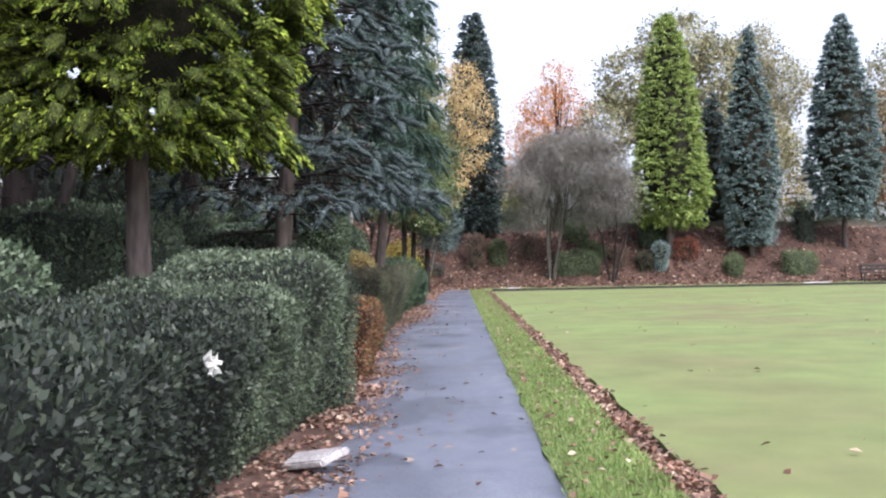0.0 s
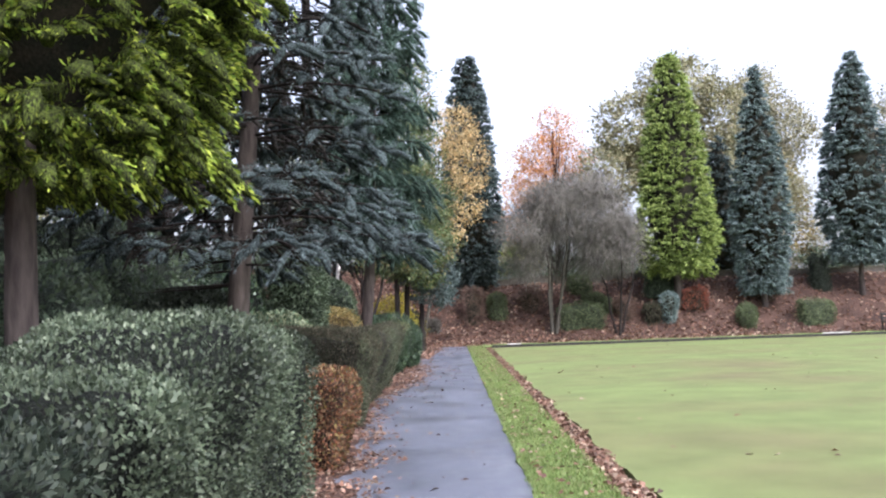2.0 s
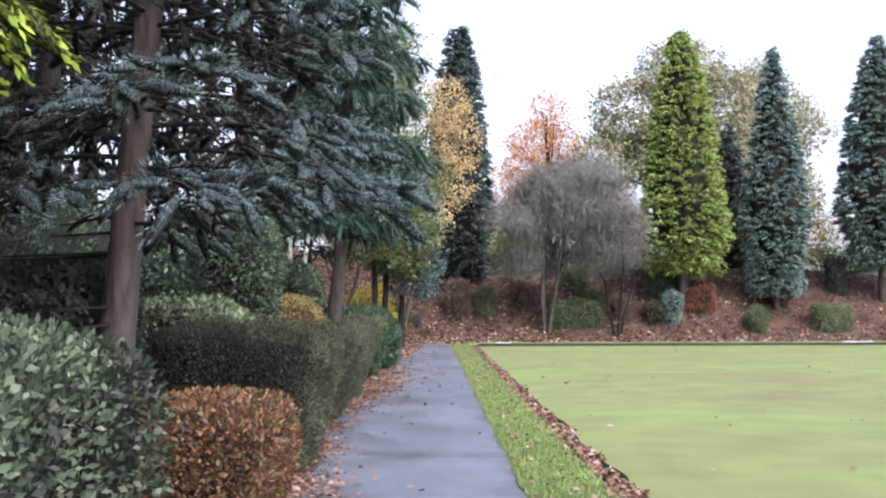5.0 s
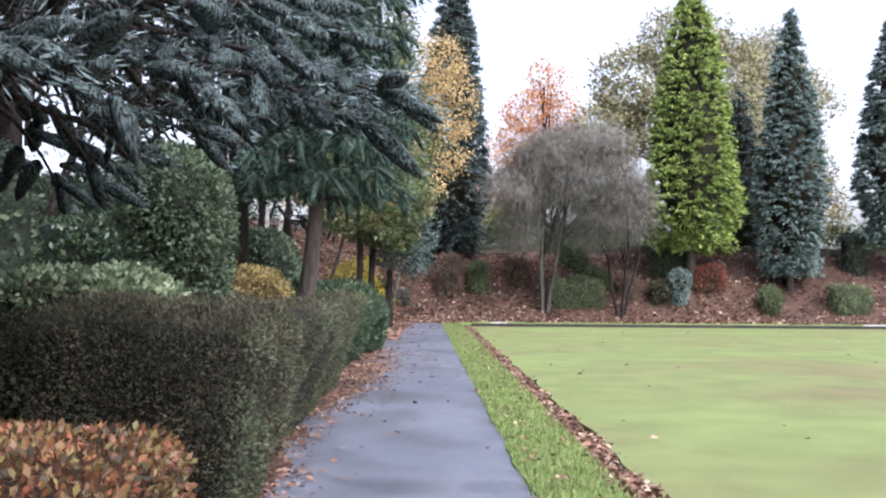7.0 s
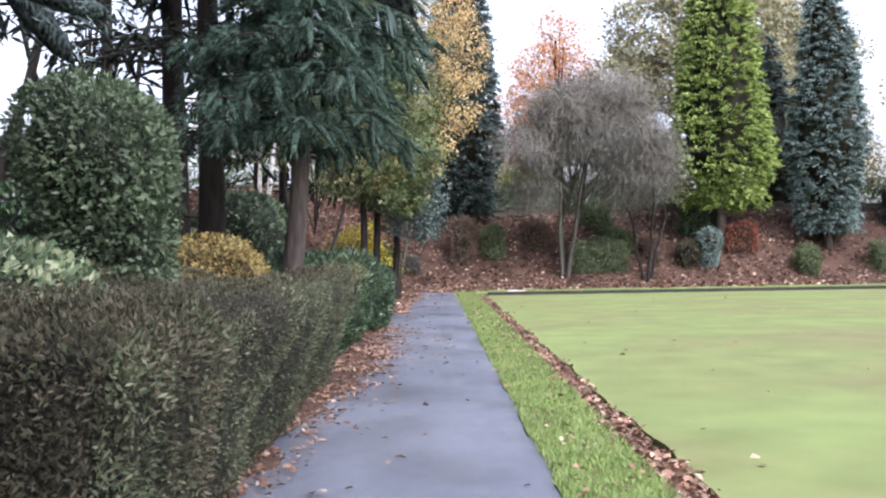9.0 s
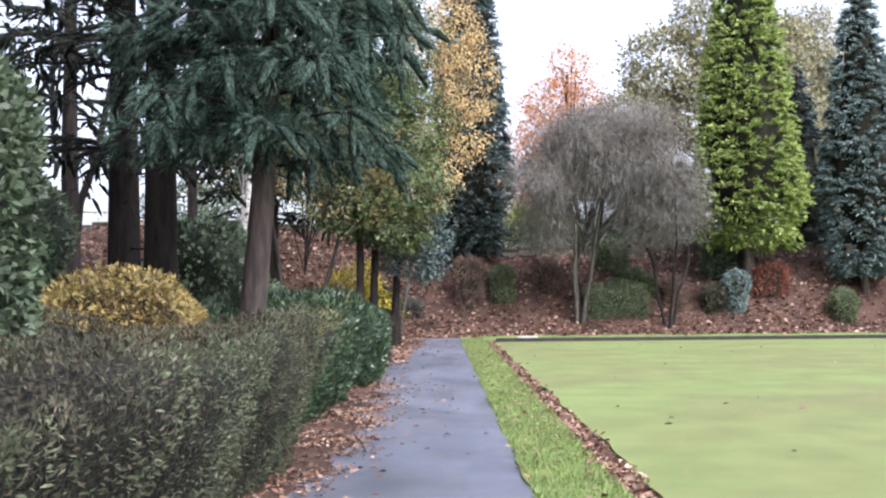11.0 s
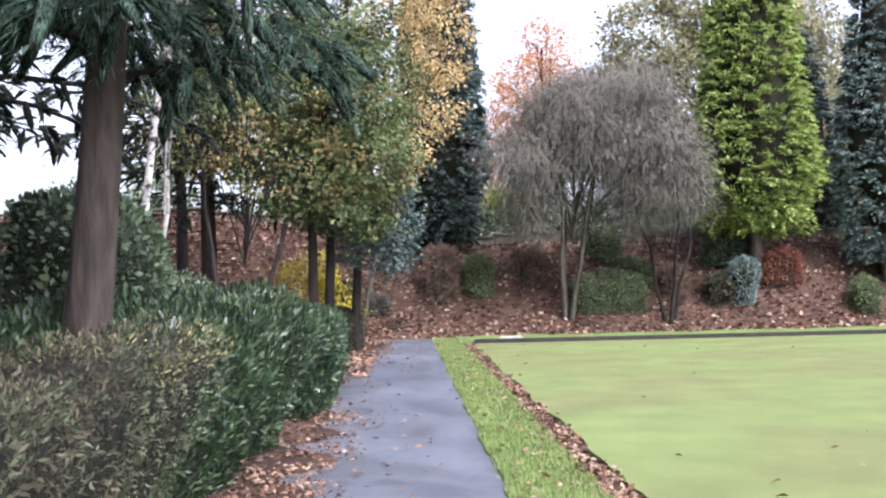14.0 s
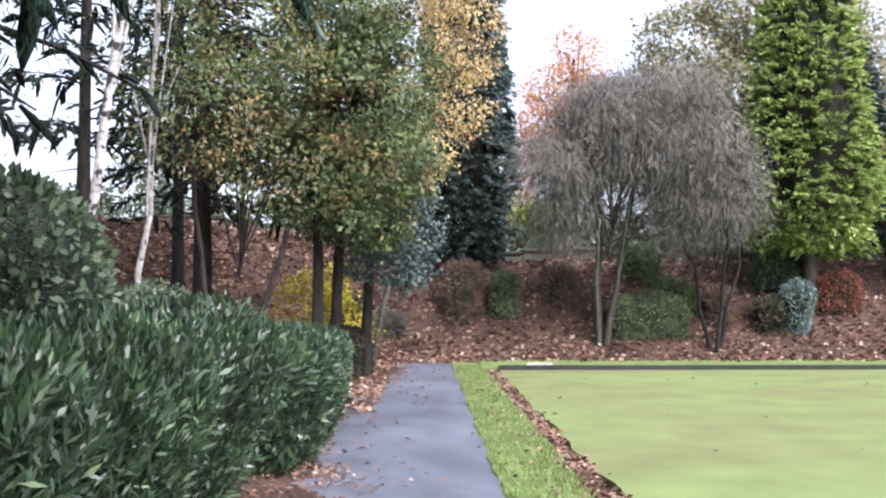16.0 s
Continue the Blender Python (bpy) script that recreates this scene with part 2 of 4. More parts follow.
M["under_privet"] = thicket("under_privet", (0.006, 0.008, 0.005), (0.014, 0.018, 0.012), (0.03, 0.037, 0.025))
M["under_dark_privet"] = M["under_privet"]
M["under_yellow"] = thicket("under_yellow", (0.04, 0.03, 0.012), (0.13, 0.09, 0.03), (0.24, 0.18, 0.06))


# the bowling green: fine turf with broad worn and bright bands
def green_material():
    m, n, l, b = shader("bowling_turf", 0.85)
    t1 = noise_node(n, l, 0.3, 5, (0.8, 0.9, 1))
    t2 = noise_node(n, l, 1.3, 6, (1, 0.8, 1))
    t3 = noise_node(n, l, 160, 3)
    r = ramp_node(n, [(0.28, (0.168, 0.152, 0.074)), (0.43, (0.164, 0.18, 0.07)), (0.55, (0.166, 0.204, 0.072)), (0.75, (0.184, 0.236, 0.08))])
    l.new(t1.outputs["Fac"], r.inputs[0])
    d = ramp_node(n, [(0.3, (0.84,) * 3), (0.7, (1.13,) * 3)])
    l.new(t2.outputs["Fac"], d.inputs[0])
    f = ramp_node(n, [(0.3, (0.8,) * 3), (0.7, (1.15,) * 3)])
    l.new(t3.outputs["Fac"], f.inputs[0])
    c = mixed(n, l, "MULTIPLY", 1.0, mixed(n, l, "MULTIPLY", 1.0, r.outputs[0], d.outputs[0]), f.outputs[0])
    l.new(c, b.inputs["Base Color"])
    bumped(n, l, b, t3.outputs["Fac"], 0.4, 0.006)
    return m


M["bowling_turf"] = green_material()


def damp(material, scale, low, high):
    """Lets the gloss come and go in broad damp patches."""
    n, l = material.node_tree.nodes, material.node_tree.links
    t = noise_node(n, l, scale, 4, (1, 0.6, 1))
    r = ramp_node(n, [(0.4, (low,) * 3), (0.62, (high,) * 3)])
    l.new(t.outputs["Fac"], r.inputs[0])
    l.new(r.outputs[0], n["Principled BSDF"].inputs["Roughness"])


damp(M["asphalt"], 1.4, 0.3, 0.62)
M["asphalt"].node_tree.nodes["Principled BSDF"].inputs["Specular IOR Level"].default_value = 0.5


# ---- mesh helpers ----
def link_mesh(name, me, material, parent=None, label="", smooth=False):
    me.materials.append(material)
    if smooth:
        me.polygons.foreach_set("use_smooth", [True] * len(me.polygons))
    ob = new(name, me)
    if parent is not None:
        ob.parent = parent
    if label:
        ob["label"] = label
    return ob


def poly_mesh(name, verts, faces):
    me = bpy.data.meshes.new(name)
    me.from_pydata([tuple(v) for v in verts], [], faces)
    me.update()
    return me


def unit(v):
    return v / np.maximum(np.linalg.norm(v, axis=-1, keepdims=True), 1e-9)


def leaves_mesh(name, pos, axis, face, length, width, fold=0.12):
    """One small folded blade per point: base, two sides, tip. axis: along the blade; face: the way its upper side looks."""
    axis = unit(axis)
    side = unit(np.cross(axis, face))
    top = np.cross(side, axis)
    length, width = np.broadcast_to(length, len(pos))[:, None], np.broadcast_to(width, len(pos))[:, None]
    mid = pos + axis * length * 0.5 + top * width * fold
    v = np.stack([pos, mid + side * width * 0.5, pos + axis * length, mid - side * width * 0.5], 1).reshape(-1, 3)
    n = len(pos)
    me = bpy.data.meshes.new(name)
    me.vertices.add(4 * n)
    me.vertices.foreach_set("co", v.astype(np.float32).ravel())
    me.loops.add(4 * n)
    me.loops.foreach_set("vertex_index", np.arange(4 * n, dtype=np.int32))
    me.polygons.add(n)
    me.polygons.foreach_set("loop_start", np.arange(0, 4 * n, 4, dtype=np.int32))
    me.update(calc_edges=True)
    return me


def lumps(p, scale, seed):
    """A cheap smooth noise, about -1 to 1."""
    r = np.random.default_rng(seed)
    out = np.zeros(len(p))
    for _ in range(5):
        k = unit(r.normal(size=3)) * scale * r.uniform(0.6, 1.7)
        out += np.sin(p @ k + r.uniform(0, 6.28))
    return out / 3.0


class Tubes:
    """Tapered round limbs, gathered into one mesh."""

    def __init__(self):
        self.v, self.f = [], []

    def add(self, points, radii, sides=8, flare=None):
        points = [Vector(p) for p in points]
        start = len(self.v)
        for i, (p, r) in enumerate(zip(points, radii)):
            d = (points[min(i + 1, len(points) - 1)] - points[max(i - 1, 0)]).normalized()
            a = d.orthogonal().normalized() if abs(d.z) < 0.9 else Vector((1, 0, 0))
            a = (a - d * a.dot(d)).normalized()
            b = d.cross(a)
            for k in range(sides):
                t = 2 * math.pi * k / sides
                w = 1 + 0.08 * math.sin(3 * t + i * 1.3) + (flare * 0.3 * math.sin(5 * t) if flare and i == 0 else 0)
                self.v.append(p + (a * math.cos(t) + b * math.sin(t)) * r * w)
        for i in range(len(points) - 1):
            for k in range(sides):
                a, b = start + i * sides + k, start + i * sides + (k + 1) % sides
                self.f.append((a, b, b + sides, a + sides))
        self.f.append(tuple(start + (len(points) - 1) * sides + k for k in range(sides)))
        return self

    def mesh(self, name):
        return poly_mesh(name, self.v, self.f)


def thing(name, label, category, x=0.0, y=0.0, z=0.0, group="", kind=""):
    ob = new(name)
    ob.empty_display_size = 0.2
    ob.location = (x, y, z)
    return tagged(ob, label, category, group, kind)


def step(a, b, v):
    t = np.clip((v - a) / (b - a), 0, 1)
    return t * t * (3 - 2 * t)


# ---- the lie of the land ----
PATH_L, PATH_R, DITCH_L, GREEN_L = -1.25, 0.655, 1.27, 1.53
GREEN_END, TOE = 45.4, 48.2


def height(x, y):
    """The ground's height: level by the path, a bank across the far end that bends round on the hedge side."""
    x, y = np.asarray(x, float), np.asarray(y, float)
    top = 2.55 + 0.95 * step(2.0, -6.0, x)
    toe = TOE - 3.5 * step(-2.0, -9.0, x)
    bank = top * (0.42 * step(toe - 0.1, toe + 2.6, y) + 0.58 * step(toe + 1.2, toe + 4.8, y))
    side = 2.9 * step(-4.5, -10.5, x)
    z = np.maximum(bank, side)
    rough = 0.05 * (np.sin(1.7 * x + 0.6 * y) + np.sin(0.9 * y - 1.3 * x + 2))
    return z + rough * step(0.1, 0.8, z)


def ground_z(x, y):
    return float(height(x, y))


def grid_mesh(name, xs, ys, zf):
    gx, gy = np.meshgrid(xs, ys)
    gz = zf(gx, gy)
    v = np.stack([gx, gy, gz], -1).reshape(-1, 3)
    w = len(xs)
    f = [(j * w + i, j * w + i + 1, (j + 1) * w + i + 1, (j + 1) * w + i) for j in range(len(ys) - 1) for i in range(w - 1)]
    return poly_mesh(name, v, f)


def land(x, y):
    sunk = (x > -1.2) & (x < 45) & (y < TOE - 0.15)
    return np.where(sunk, -0.25, height(x, y) - 0.02 * (x < -1.2))


xs = np.unique(np.concatenate([[-900, -300, -120, -60, -40], np.arange(-30, 46, 0.5), [-1.21, -1.19, 44.9, 45.1, 60, 120, 300, 900]]))
ys = np.unique(np.concatenate([[-900, -300, -80, -30], np.arange(-14, 44, 1.0), np.arange(44, 58, 0.25), [TOE - 0.16, TOE - 0.14], np.arange(58, 80, 4), [100, 150, 300, 900]]))
tagged(link_mesh("ground", grid_mesh("ground", xs, ys, land), M["soil"], smooth=True), "brown soil and fallen leaves rising to a bank", "ground", kind="structure")


def slab(name, x0, x1, y0, y1, top, depth, material, label, category, nx=2, ny=2, wave=None):
    """A sheet with thickness; wave(x, y) lifts or moves its top."""
    xs, ys = np.linspace(x0, x1, nx), np.linspace(y0, y1, ny)
    gx, gy = np.meshgrid(xs, ys)
    gz = np.full(gx.shape, top)
    if wave:
        gx, gz = wave(gx, gy, gz)
    w, h = nx, ny
    v = np.concatenate([np.stack([gx, gy, gz], -1).reshape(-1, 3), np.stack([gx, gy, gz - depth], -1).reshape(-1, 3)])
    f = [(j * w + i, j * w + i + 1, (j + 1) * w + i + 1, (j + 1) * w + i) for j in range(h - 1) for i in range(w - 1)]
    o = w * h
    for j in range(h - 1):
        f += [(j * w, (j + 1) * w, (j + 1) * w + o, j * w + o), ((j + 1) * w - 1 + w, (j + 1) * w - 1, (j + 1) * w - 1 + o, (j + 1) * w - 1 + w + o)]
    for i in range(w - 1):
        f += [(i + 1, i, i + o, i + 1 + o), ((h - 1) * w + i, (h - 1) * w + i + 1, (h - 1) * w + i + 1 + o, (h - 1) * w + i + o)]
    return tagged(link_mesh(name, poly_mesh(name, v, f), material), label, category, kind="structure")


def path_wave(x, y, z):
    edge = np.where(x > 0.5, 0.02 * np.sin(2.3 * y) + 0.012 * np.sin(7.1 * y + 1), 0)
    return x + edge, z + 0.006 * np.sin(0.8 * y) * np.cos(2 * x)


def verge_wave(x, y, z):
    edge = np.where(x < 0.7, 0.02 * np.sin(2.3 * y) + 0.012 * np.sin(7.1 * y + 1), np.where(x > 1.2, 0.025 * np.sin(1.9 * y + 2) + 0.02 * np.sin(5.3 * y), 0))
    return x + edge, z + 0.012 * np.sin(3 * y) * np.sin(5 * x)


def green_wave(x, y, z):
    edge = np.where(x < GREEN_L + 0.01, 0.025 * np.sin(1.3 * y) + 0.02 * np.sin(4.7 * y + 1), 0)
    return x + edge, z + 0.0 * x


slab("path", PATH_L, PATH_R, -12, 48.8, 0.0, 0.2, M["asphalt"], "worn grey-blue asphalt footpath beside the green", "path", 8, 240, path_wave)
slab("grass_verge", PATH_R + 0.004, DITCH_L, -12, 48.3, 0.015, 0.22, M["turf"], "narrow grass verge beside the asphalt path", "grass verge", 6, 240, verge_wave)
slab("ditch_floor", DITCH_L - 0.05, GREEN_L + 0.08, -12, GREEN_END + 0.3, -0.12, 0.1, M["cut_earth"], "shallow earth ditch round the bowling green", "ditch", 2, 30)
slab("bowling_green", GREEN_L, 44.0, -12, GREEN_END, 0.0, 0.2, M["bowling_turf"], "closely mown pale green crown bowling lawn", "bowling green", 40, 200, green_wave)
slab("ditch_floor_end", GREEN_L + 0.08, 44.0, GREEN_END - 0.05, GREEN_END + 0.3, -0.13, 0.1, M["cut_earth"], "shallow dark ditch across the end of the green", "ditch", 20, 2)
slab("end_verge", DITCH_L + 0.004, 44.0, GREEN_END + 0.3, TOE + 0.1, 0.045, 0.3, M["turf"], "grass verge below the leafy bank", "grass verge", 60, 6, lambda x, y, z: (x, z + 0.03 * np.sin(2.1 * x) * np.sin(3 * y)))

# soil and litter mat that creeps over the hedge side of the path
EDGE = [(-12, -0.75), (5, -0.78), (7.5, -0.62), (11, -0.6), (13.5, -0.62), (16, -0.85), (18.5, -0.98), (21, -0.98), (23.5, -0.72), (26, -0.5), (30, -0.52), (32, -0.62), (33.5, -0.92), (36, -0.95), (39, -0.62), (43, -0.45), (46, -0.4), (48.5, -0.3)]


def edge_x(y):
    return np.interp(y, [e[0] for e in EDGE], [e[1] for e in EDGE]) + 0.05 * np.sin(2.9 * y) + 0.03 * np.sin(7.7 * y)


def mat_mesh():
    ys = np.arange(-12, 48.9, 0.2)
    cols = np.linspace(0, 1, 9)
    gy, gc = np.meshgrid(ys, cols, indexing="ij")
    gx = edge_x(gy) + 0.02 - gc * (edge_x(gy) + 4.6)
    gz = -0.012 + 0.05 * step(0, 0.25, gc) + 0.012 * np.sin(5 * gx) * np.sin(4 * gy) * (gc > 0.05)
    w = len(cols)
    v = np.stack([gx, gy, gz], -1).reshape(-1, 3)
    f = [(j * w + i, (j + 1) * w + i, (j + 1) * w + i + 1, j * w + i + 1) for j in range(len(ys) - 1) for i in range(w - 1)]
    return poly_mesh("hedge_bed", v, f)


tagged(link_mesh("hedge_bed", mat_mesh(), M["soil"], smooth=True), "damp brown soil bed under the hedges", "soil bed", kind="structure")


def litter(name, label, x, y, seed, size=(0.05, 0.11), lift=0.0, material="leaf_litter", zf=None, tilt=0.5, category="fallen leaves"):
    r = np.random.default_rng(seed)
    n = len(x)
    z = (height(x, y) if zf is None else zf(x, y)) + lift + r.uniform(0.004, 0.03, n)
    a = r.uniform(0, 6.283, n)
    axis = np.stack([np.cos(a), np.sin(a), r.normal(0, tilt * 0.5, n)], -1)
    face = np.stack([r.normal(0, tilt, n), r.normal(0, tilt, n), np.ones(n)], -1)
    s = r.uniform(*size, n)
    me = leaves_mesh(name, np.stack([x, y, z], -1), axis, face, s, s * r.uniform(0.5, 0.8, n), 0.2)
    return tagged(link_mesh(name, me, M[material]), label, category, kind="stuff")


# ---- plant builders ----
def rounded_box(r, n, half, rad, faces=(1, 1, 1, 1, 1)):
    """Points and normals on a rounded box about the origin: top, +x, -x, +y, -y in the given shares."""
    hx, hy, hz = half
    area = np.array([4 * hx * hy, 4 * hy * hz, 4 * hy * hz, 4 * hx * hz, 4 * hx * hz]) * np.array(faces)
    k = r.choice(5, n, p=area / area.sum())
    u, v = r.uniform(-1, 1, n), r.uniform(-1, 1, n)
    p = np.zeros((n, 3))
    p[:, 0] = np.select([k == 0, k == 1, k == 2, k >= 3], [u * hx, hx + 0 * u, -hx + 0 * u, u * hx])
    p[:, 1] = np.select([k == 0, k == 1, k == 2, k == 3, k == 4], [v * hy, u * hy, u * hy, hy + 0 * u, -hy + 0 * u])
    p[:, 2] = np.select([k == 0, k >= 1], [hz + 0 * u, v * hz])
    inner = np.clip(p, -np.array([hx, hy, 9]) + rad, np.array([hx, hy, hz]) - rad)
    d = p - inner
    nrm = unit(d)
    return inner + nrm * rad, nrm


def core_mesh(name, half, rad, seed, waist, bumps, sink, reshape=None):
    """The closed lumpy body of a hedge, a little inside its leaves."""
    hx, hy, hz = half
    verts, faces = [], []
    for axis, sign in ((2, 1), (0, 1), (0, -1), (1, 1), (1, -1)):
        u, v = [k for k in range(3) if k != axis]
        nu, nv = (max(5, int(2 * half[k] / 0.11)) for k in (u, v))
        gu, gv = np.meshgrid(np.linspace(-half[u], half[u], nu), np.linspace(-half[v], half[v], nv))
        p = np.zeros((nu * nv, 3))
        p[:, u], p[:, v], p[:, axis] = gu.ravel(), gv.ravel(), sign * half[axis]
        o = len(verts)
        verts.extend(p)
        faces += [(o + a * nu + c, o + a * nu + c + 1, o + (a + 1) * nu + c + 1, o + (a + 1) * nu + c) for a in range(nv - 1) for c in range(nu - 1)]
    p = np.array(verts)
    inner = np.clip(p, -np.array([hx, hy, 9]) + rad, np.array([hx, hy, hz]) - rad)
    nrm = unit(p - inner)
    p = inner + nrm * rad
    p = p + nrm * (bumps * lumps(p, 3.0, seed) + 0.035 * lumps(p, 9, seed + 1) - sink)[:, None]
    k = np.clip(0.5 - p[:, 2:3] / (2 * hz), 0, 1)
    p[:, :2] *= 1 - waist * k * np.array([min(1, hy / hx), min(1, hx / hy)])
    if reshape:
        p = reshape(p)
    return poly_mesh(name, p, faces)


def hedge(name, label, x0, x1, y0, y1, top, material, n, leaf, seed, rad=0.18, base=0.0, shag=0.05, upward=0.25, category="hedge", faces=(1, 1, 0.5, 0.8, 1), tips=None, group="", z0=None, turn=0.0, side=None, slim=0.5, bumps=0.06, waist=0.12, reshape=None):
    """A clipped hedge or shrub: twiggy core under a skin of single leaves, uneven at the edges."""
    r = np.random.default_rng(seed)
    gz = ground_z((x0 + x1) / 2, (y0 + y1) / 2) if z0 is None else z0
    ob = thing(name, label, category, (x0 + x1) / 2, (y0 + y1) / 2, gz, group)
    ob.rotation_euler.z = turn
    half = ((x1 - x0) / 2, (y1 - y0) / 2, (top - base) / 2)
    p, nrm = rounded_box(r, n, half, rad, faces)
    p = p + nrm * (bumps * lumps(p, 3.0, seed) + 0.035 * lumps(p, 9, seed + 1) - r.exponential(shag, n) + 0.5 * shag)[:, None]
    axis = nrm * 0.6 + r.normal(0, 0.55, (n, 3)) + np.array([0, 0, upward])
    k = np.clip(0.5 - p[:, 2:3] / (2 * half[2]), 0, 1)
    p[:, :2] *= 1 - waist * k * np.array([min(1, half[1] / half[0]), min(1, half[0] / half[1])])
    if reshape:
        p = reshape(p)
    face = nrm + r.normal(0, 0.5, (n, 3))
    s = leaf * r.uniform(0.6, 1.3, n)
    p[:, 2] += (top + base) / 2
    me = leaves_mesh("foliage", p, axis, face, s, s * slim * r.uniform(0.8, 1.25, n))
    f = link_mesh("foliage", me, M[material], ob)
    if tips:
        f.data.materials.append(M[tips])
        pick = (nrm[:, 2] > 0.45) & (p[:, 1] > 0.72 * half[1]) & (lumps(p, 5.0, seed + 3) + r.normal(0, 0.5, n) > -0.15)
        f.data.polygons.foreach_set("material_index", pick.astype(np.int32))
    if side:
        f.data.materials.append(M[side])
        old = pick if tips else np.zeros(n, bool)
        pick = ~old & (nrm[:, 0] > 0.4) & (lumps(p, 4.0, seed + 7) + r.normal(0, 0.4, n) > -0.1)
        f.data.polygons.foreach_set("material_index", np.where(pick, len(f.data.materials) - 1, old.astype(np.int32)).astype(np.int32))
    c = link_mesh("branchwork", core_mesh("branchwork", half, rad, seed, waist, bumps, 0.8 * shag + 0.012, reshape), M.get("under_" + material, M["core"]), ob, "twiggy inside with shaded gaps painted dark", True)
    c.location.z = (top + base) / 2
    return ob


def clumps(r, centres, normals, radius, per, leaf, aspect, out=0.7, droop=0.0, spread=0.6, flat=1.0):
    """Leaves in tufts round each centre, facing out from it."""
    n = len(centres) * per
    c, m = np.repeat(centres, per, 0), np.repeat(normals, per, 0)
    rad = np.repeat(np.broadcast_to(radius, len(centres)), per)
    off = r.normal(0, 0.5, (n, 3)) * rad[:, None]
    off[:, 2] *= flat
    axis = m * out + r.normal(0, spread, (n, 3)) + off / np.maximum(rad, 1e-3)[:, None] * 0.4
    axis[:, 2] -= droop
    face = m + np.array([0, 0, 0.6]) + r.normal(0, 0.4, (n, 3))
    s = leaf * r.uniform(0.6, 1.35, n)
    return c + off, axis, face, s, s * aspect * r.uniform(0.75, 1.25, n)


def plumes(r, base, way, length, width, blades, leaf, aspect, droop=0.3, flat=0.6, splay=0.35, body=0.75, seg=5):
    """Feathery sprays: each a bent, tapering tuft with a solid heart and small blades laid along it. Gives the blades' arrays and the hearts' mesh data."""
    n = len(base)
    way = unit(np.asarray(way, float))
    length, width = np.broadcast_to(length, n), np.broadcast_to(width, n)
    side = unit(np.cross(way, np.array([0.02, 0.03, 1.0])) + r.normal(0, 0.15, (n, 3)))
    top = np.cross(side, way)

    def line(k, s):
        p = base[k] + way[k] * (length[k] * s)[:, None]
        p[:, 2] -= droop * length[k] * s * s
        return p

    def girth(k, s):
        return width[k] * 0.5 * np.power(np.clip(4 * s * (1 - s), 0, 1), 0.55) * (1.25 - 0.5 * s)

    k = np.repeat(np.arange(n), blades)
    s = 0.04 + 0.92 * np.power(r.random(len(k)), 0.85)
    a = r.uniform(-0.6, 3.74, len(k))
    out = side[k] * np.cos(a)[:, None] + top[k] * np.sin(a)[:, None]
    w = girth(k, s) * r.uniform(0.6, 1.12, len(k))
    p = line(k, s) + side[k] * (np.cos(a) * w)[:, None] + top[k] * (np.sin(a) * w * flat)[:, None]
    tan = way[k].copy()
    tan[:, 2] -= 2 * droop * s
    axis = unit(tan) + out * splay + r.normal(0, 0.22, (len(k), 3))
    sz = leaf * r.uniform(0.65, 1.35, len(k))
    leaves = (p, axis, out + r.normal(0, 0.3, (len(k), 3)), sz, sz * aspect * r.uniform(0.75, 1.25, len(k)))
    rows, ks = [], np.arange(n)
    for v in (0.05, 0.42, 0.8):
        sv = np.full(n, v)
        g, c = girth(ks, sv) * body, line(ks, sv)
        for q in range(seg):
            t = 6.283 * q / seg
            j = g * r.uniform(0.75, 1.15, n)
            rows.append(c + side * (math.cos(t) * j)[:, None] + top * (math.sin(t) * j * flat)[:, None])
    rows.append(line(ks, np.full(n, 0.98)))
    v = np.stack(rows, 1).reshape(-1, 3)
    m = 3 * seg + 1
    form = [(u * seg + q, u * seg + (q + 1) % seg, (u + 1) * seg + (q + 1) % seg, (u + 1) * seg + q) for u in range(2) for q in range(seg)]
    form += [(2 * seg + q, 2 * seg + (q + 1) % seg, 3 * seg) for q in range(seg)]
    faces = [tuple(i * m + x for x in f) for i in range(n) for f in form]
    return leaves, (v, faces)


def plumage(ob, material, leaves, hearts, label=""):
    """Links the blades and the hearts of a crown as its two parts."""
    link_mesh("crown", leaves_mesh("crown", *leaves), M[material], ob, label)
    tagged(link_mesh("spray", poly_mesh("spray", *hearts), M["spray_" + material], ob, "", True), kind="stuff")


def trunk_line(x, y, z0, z1, lean=(0, 0), wob=0.05, seed=0, n=9):
    r = np.random.default_rng(seed)
    t = np.linspace(0, 1, n)
    return [(x + lean[0] * a + r.normal(0, wob) * (0.2 < a < 0.95), y + lean[1] * a + r.normal(0, wob) * (0.2 < a < 0.95), z0 + (z1 - z0) * a) for a in t]


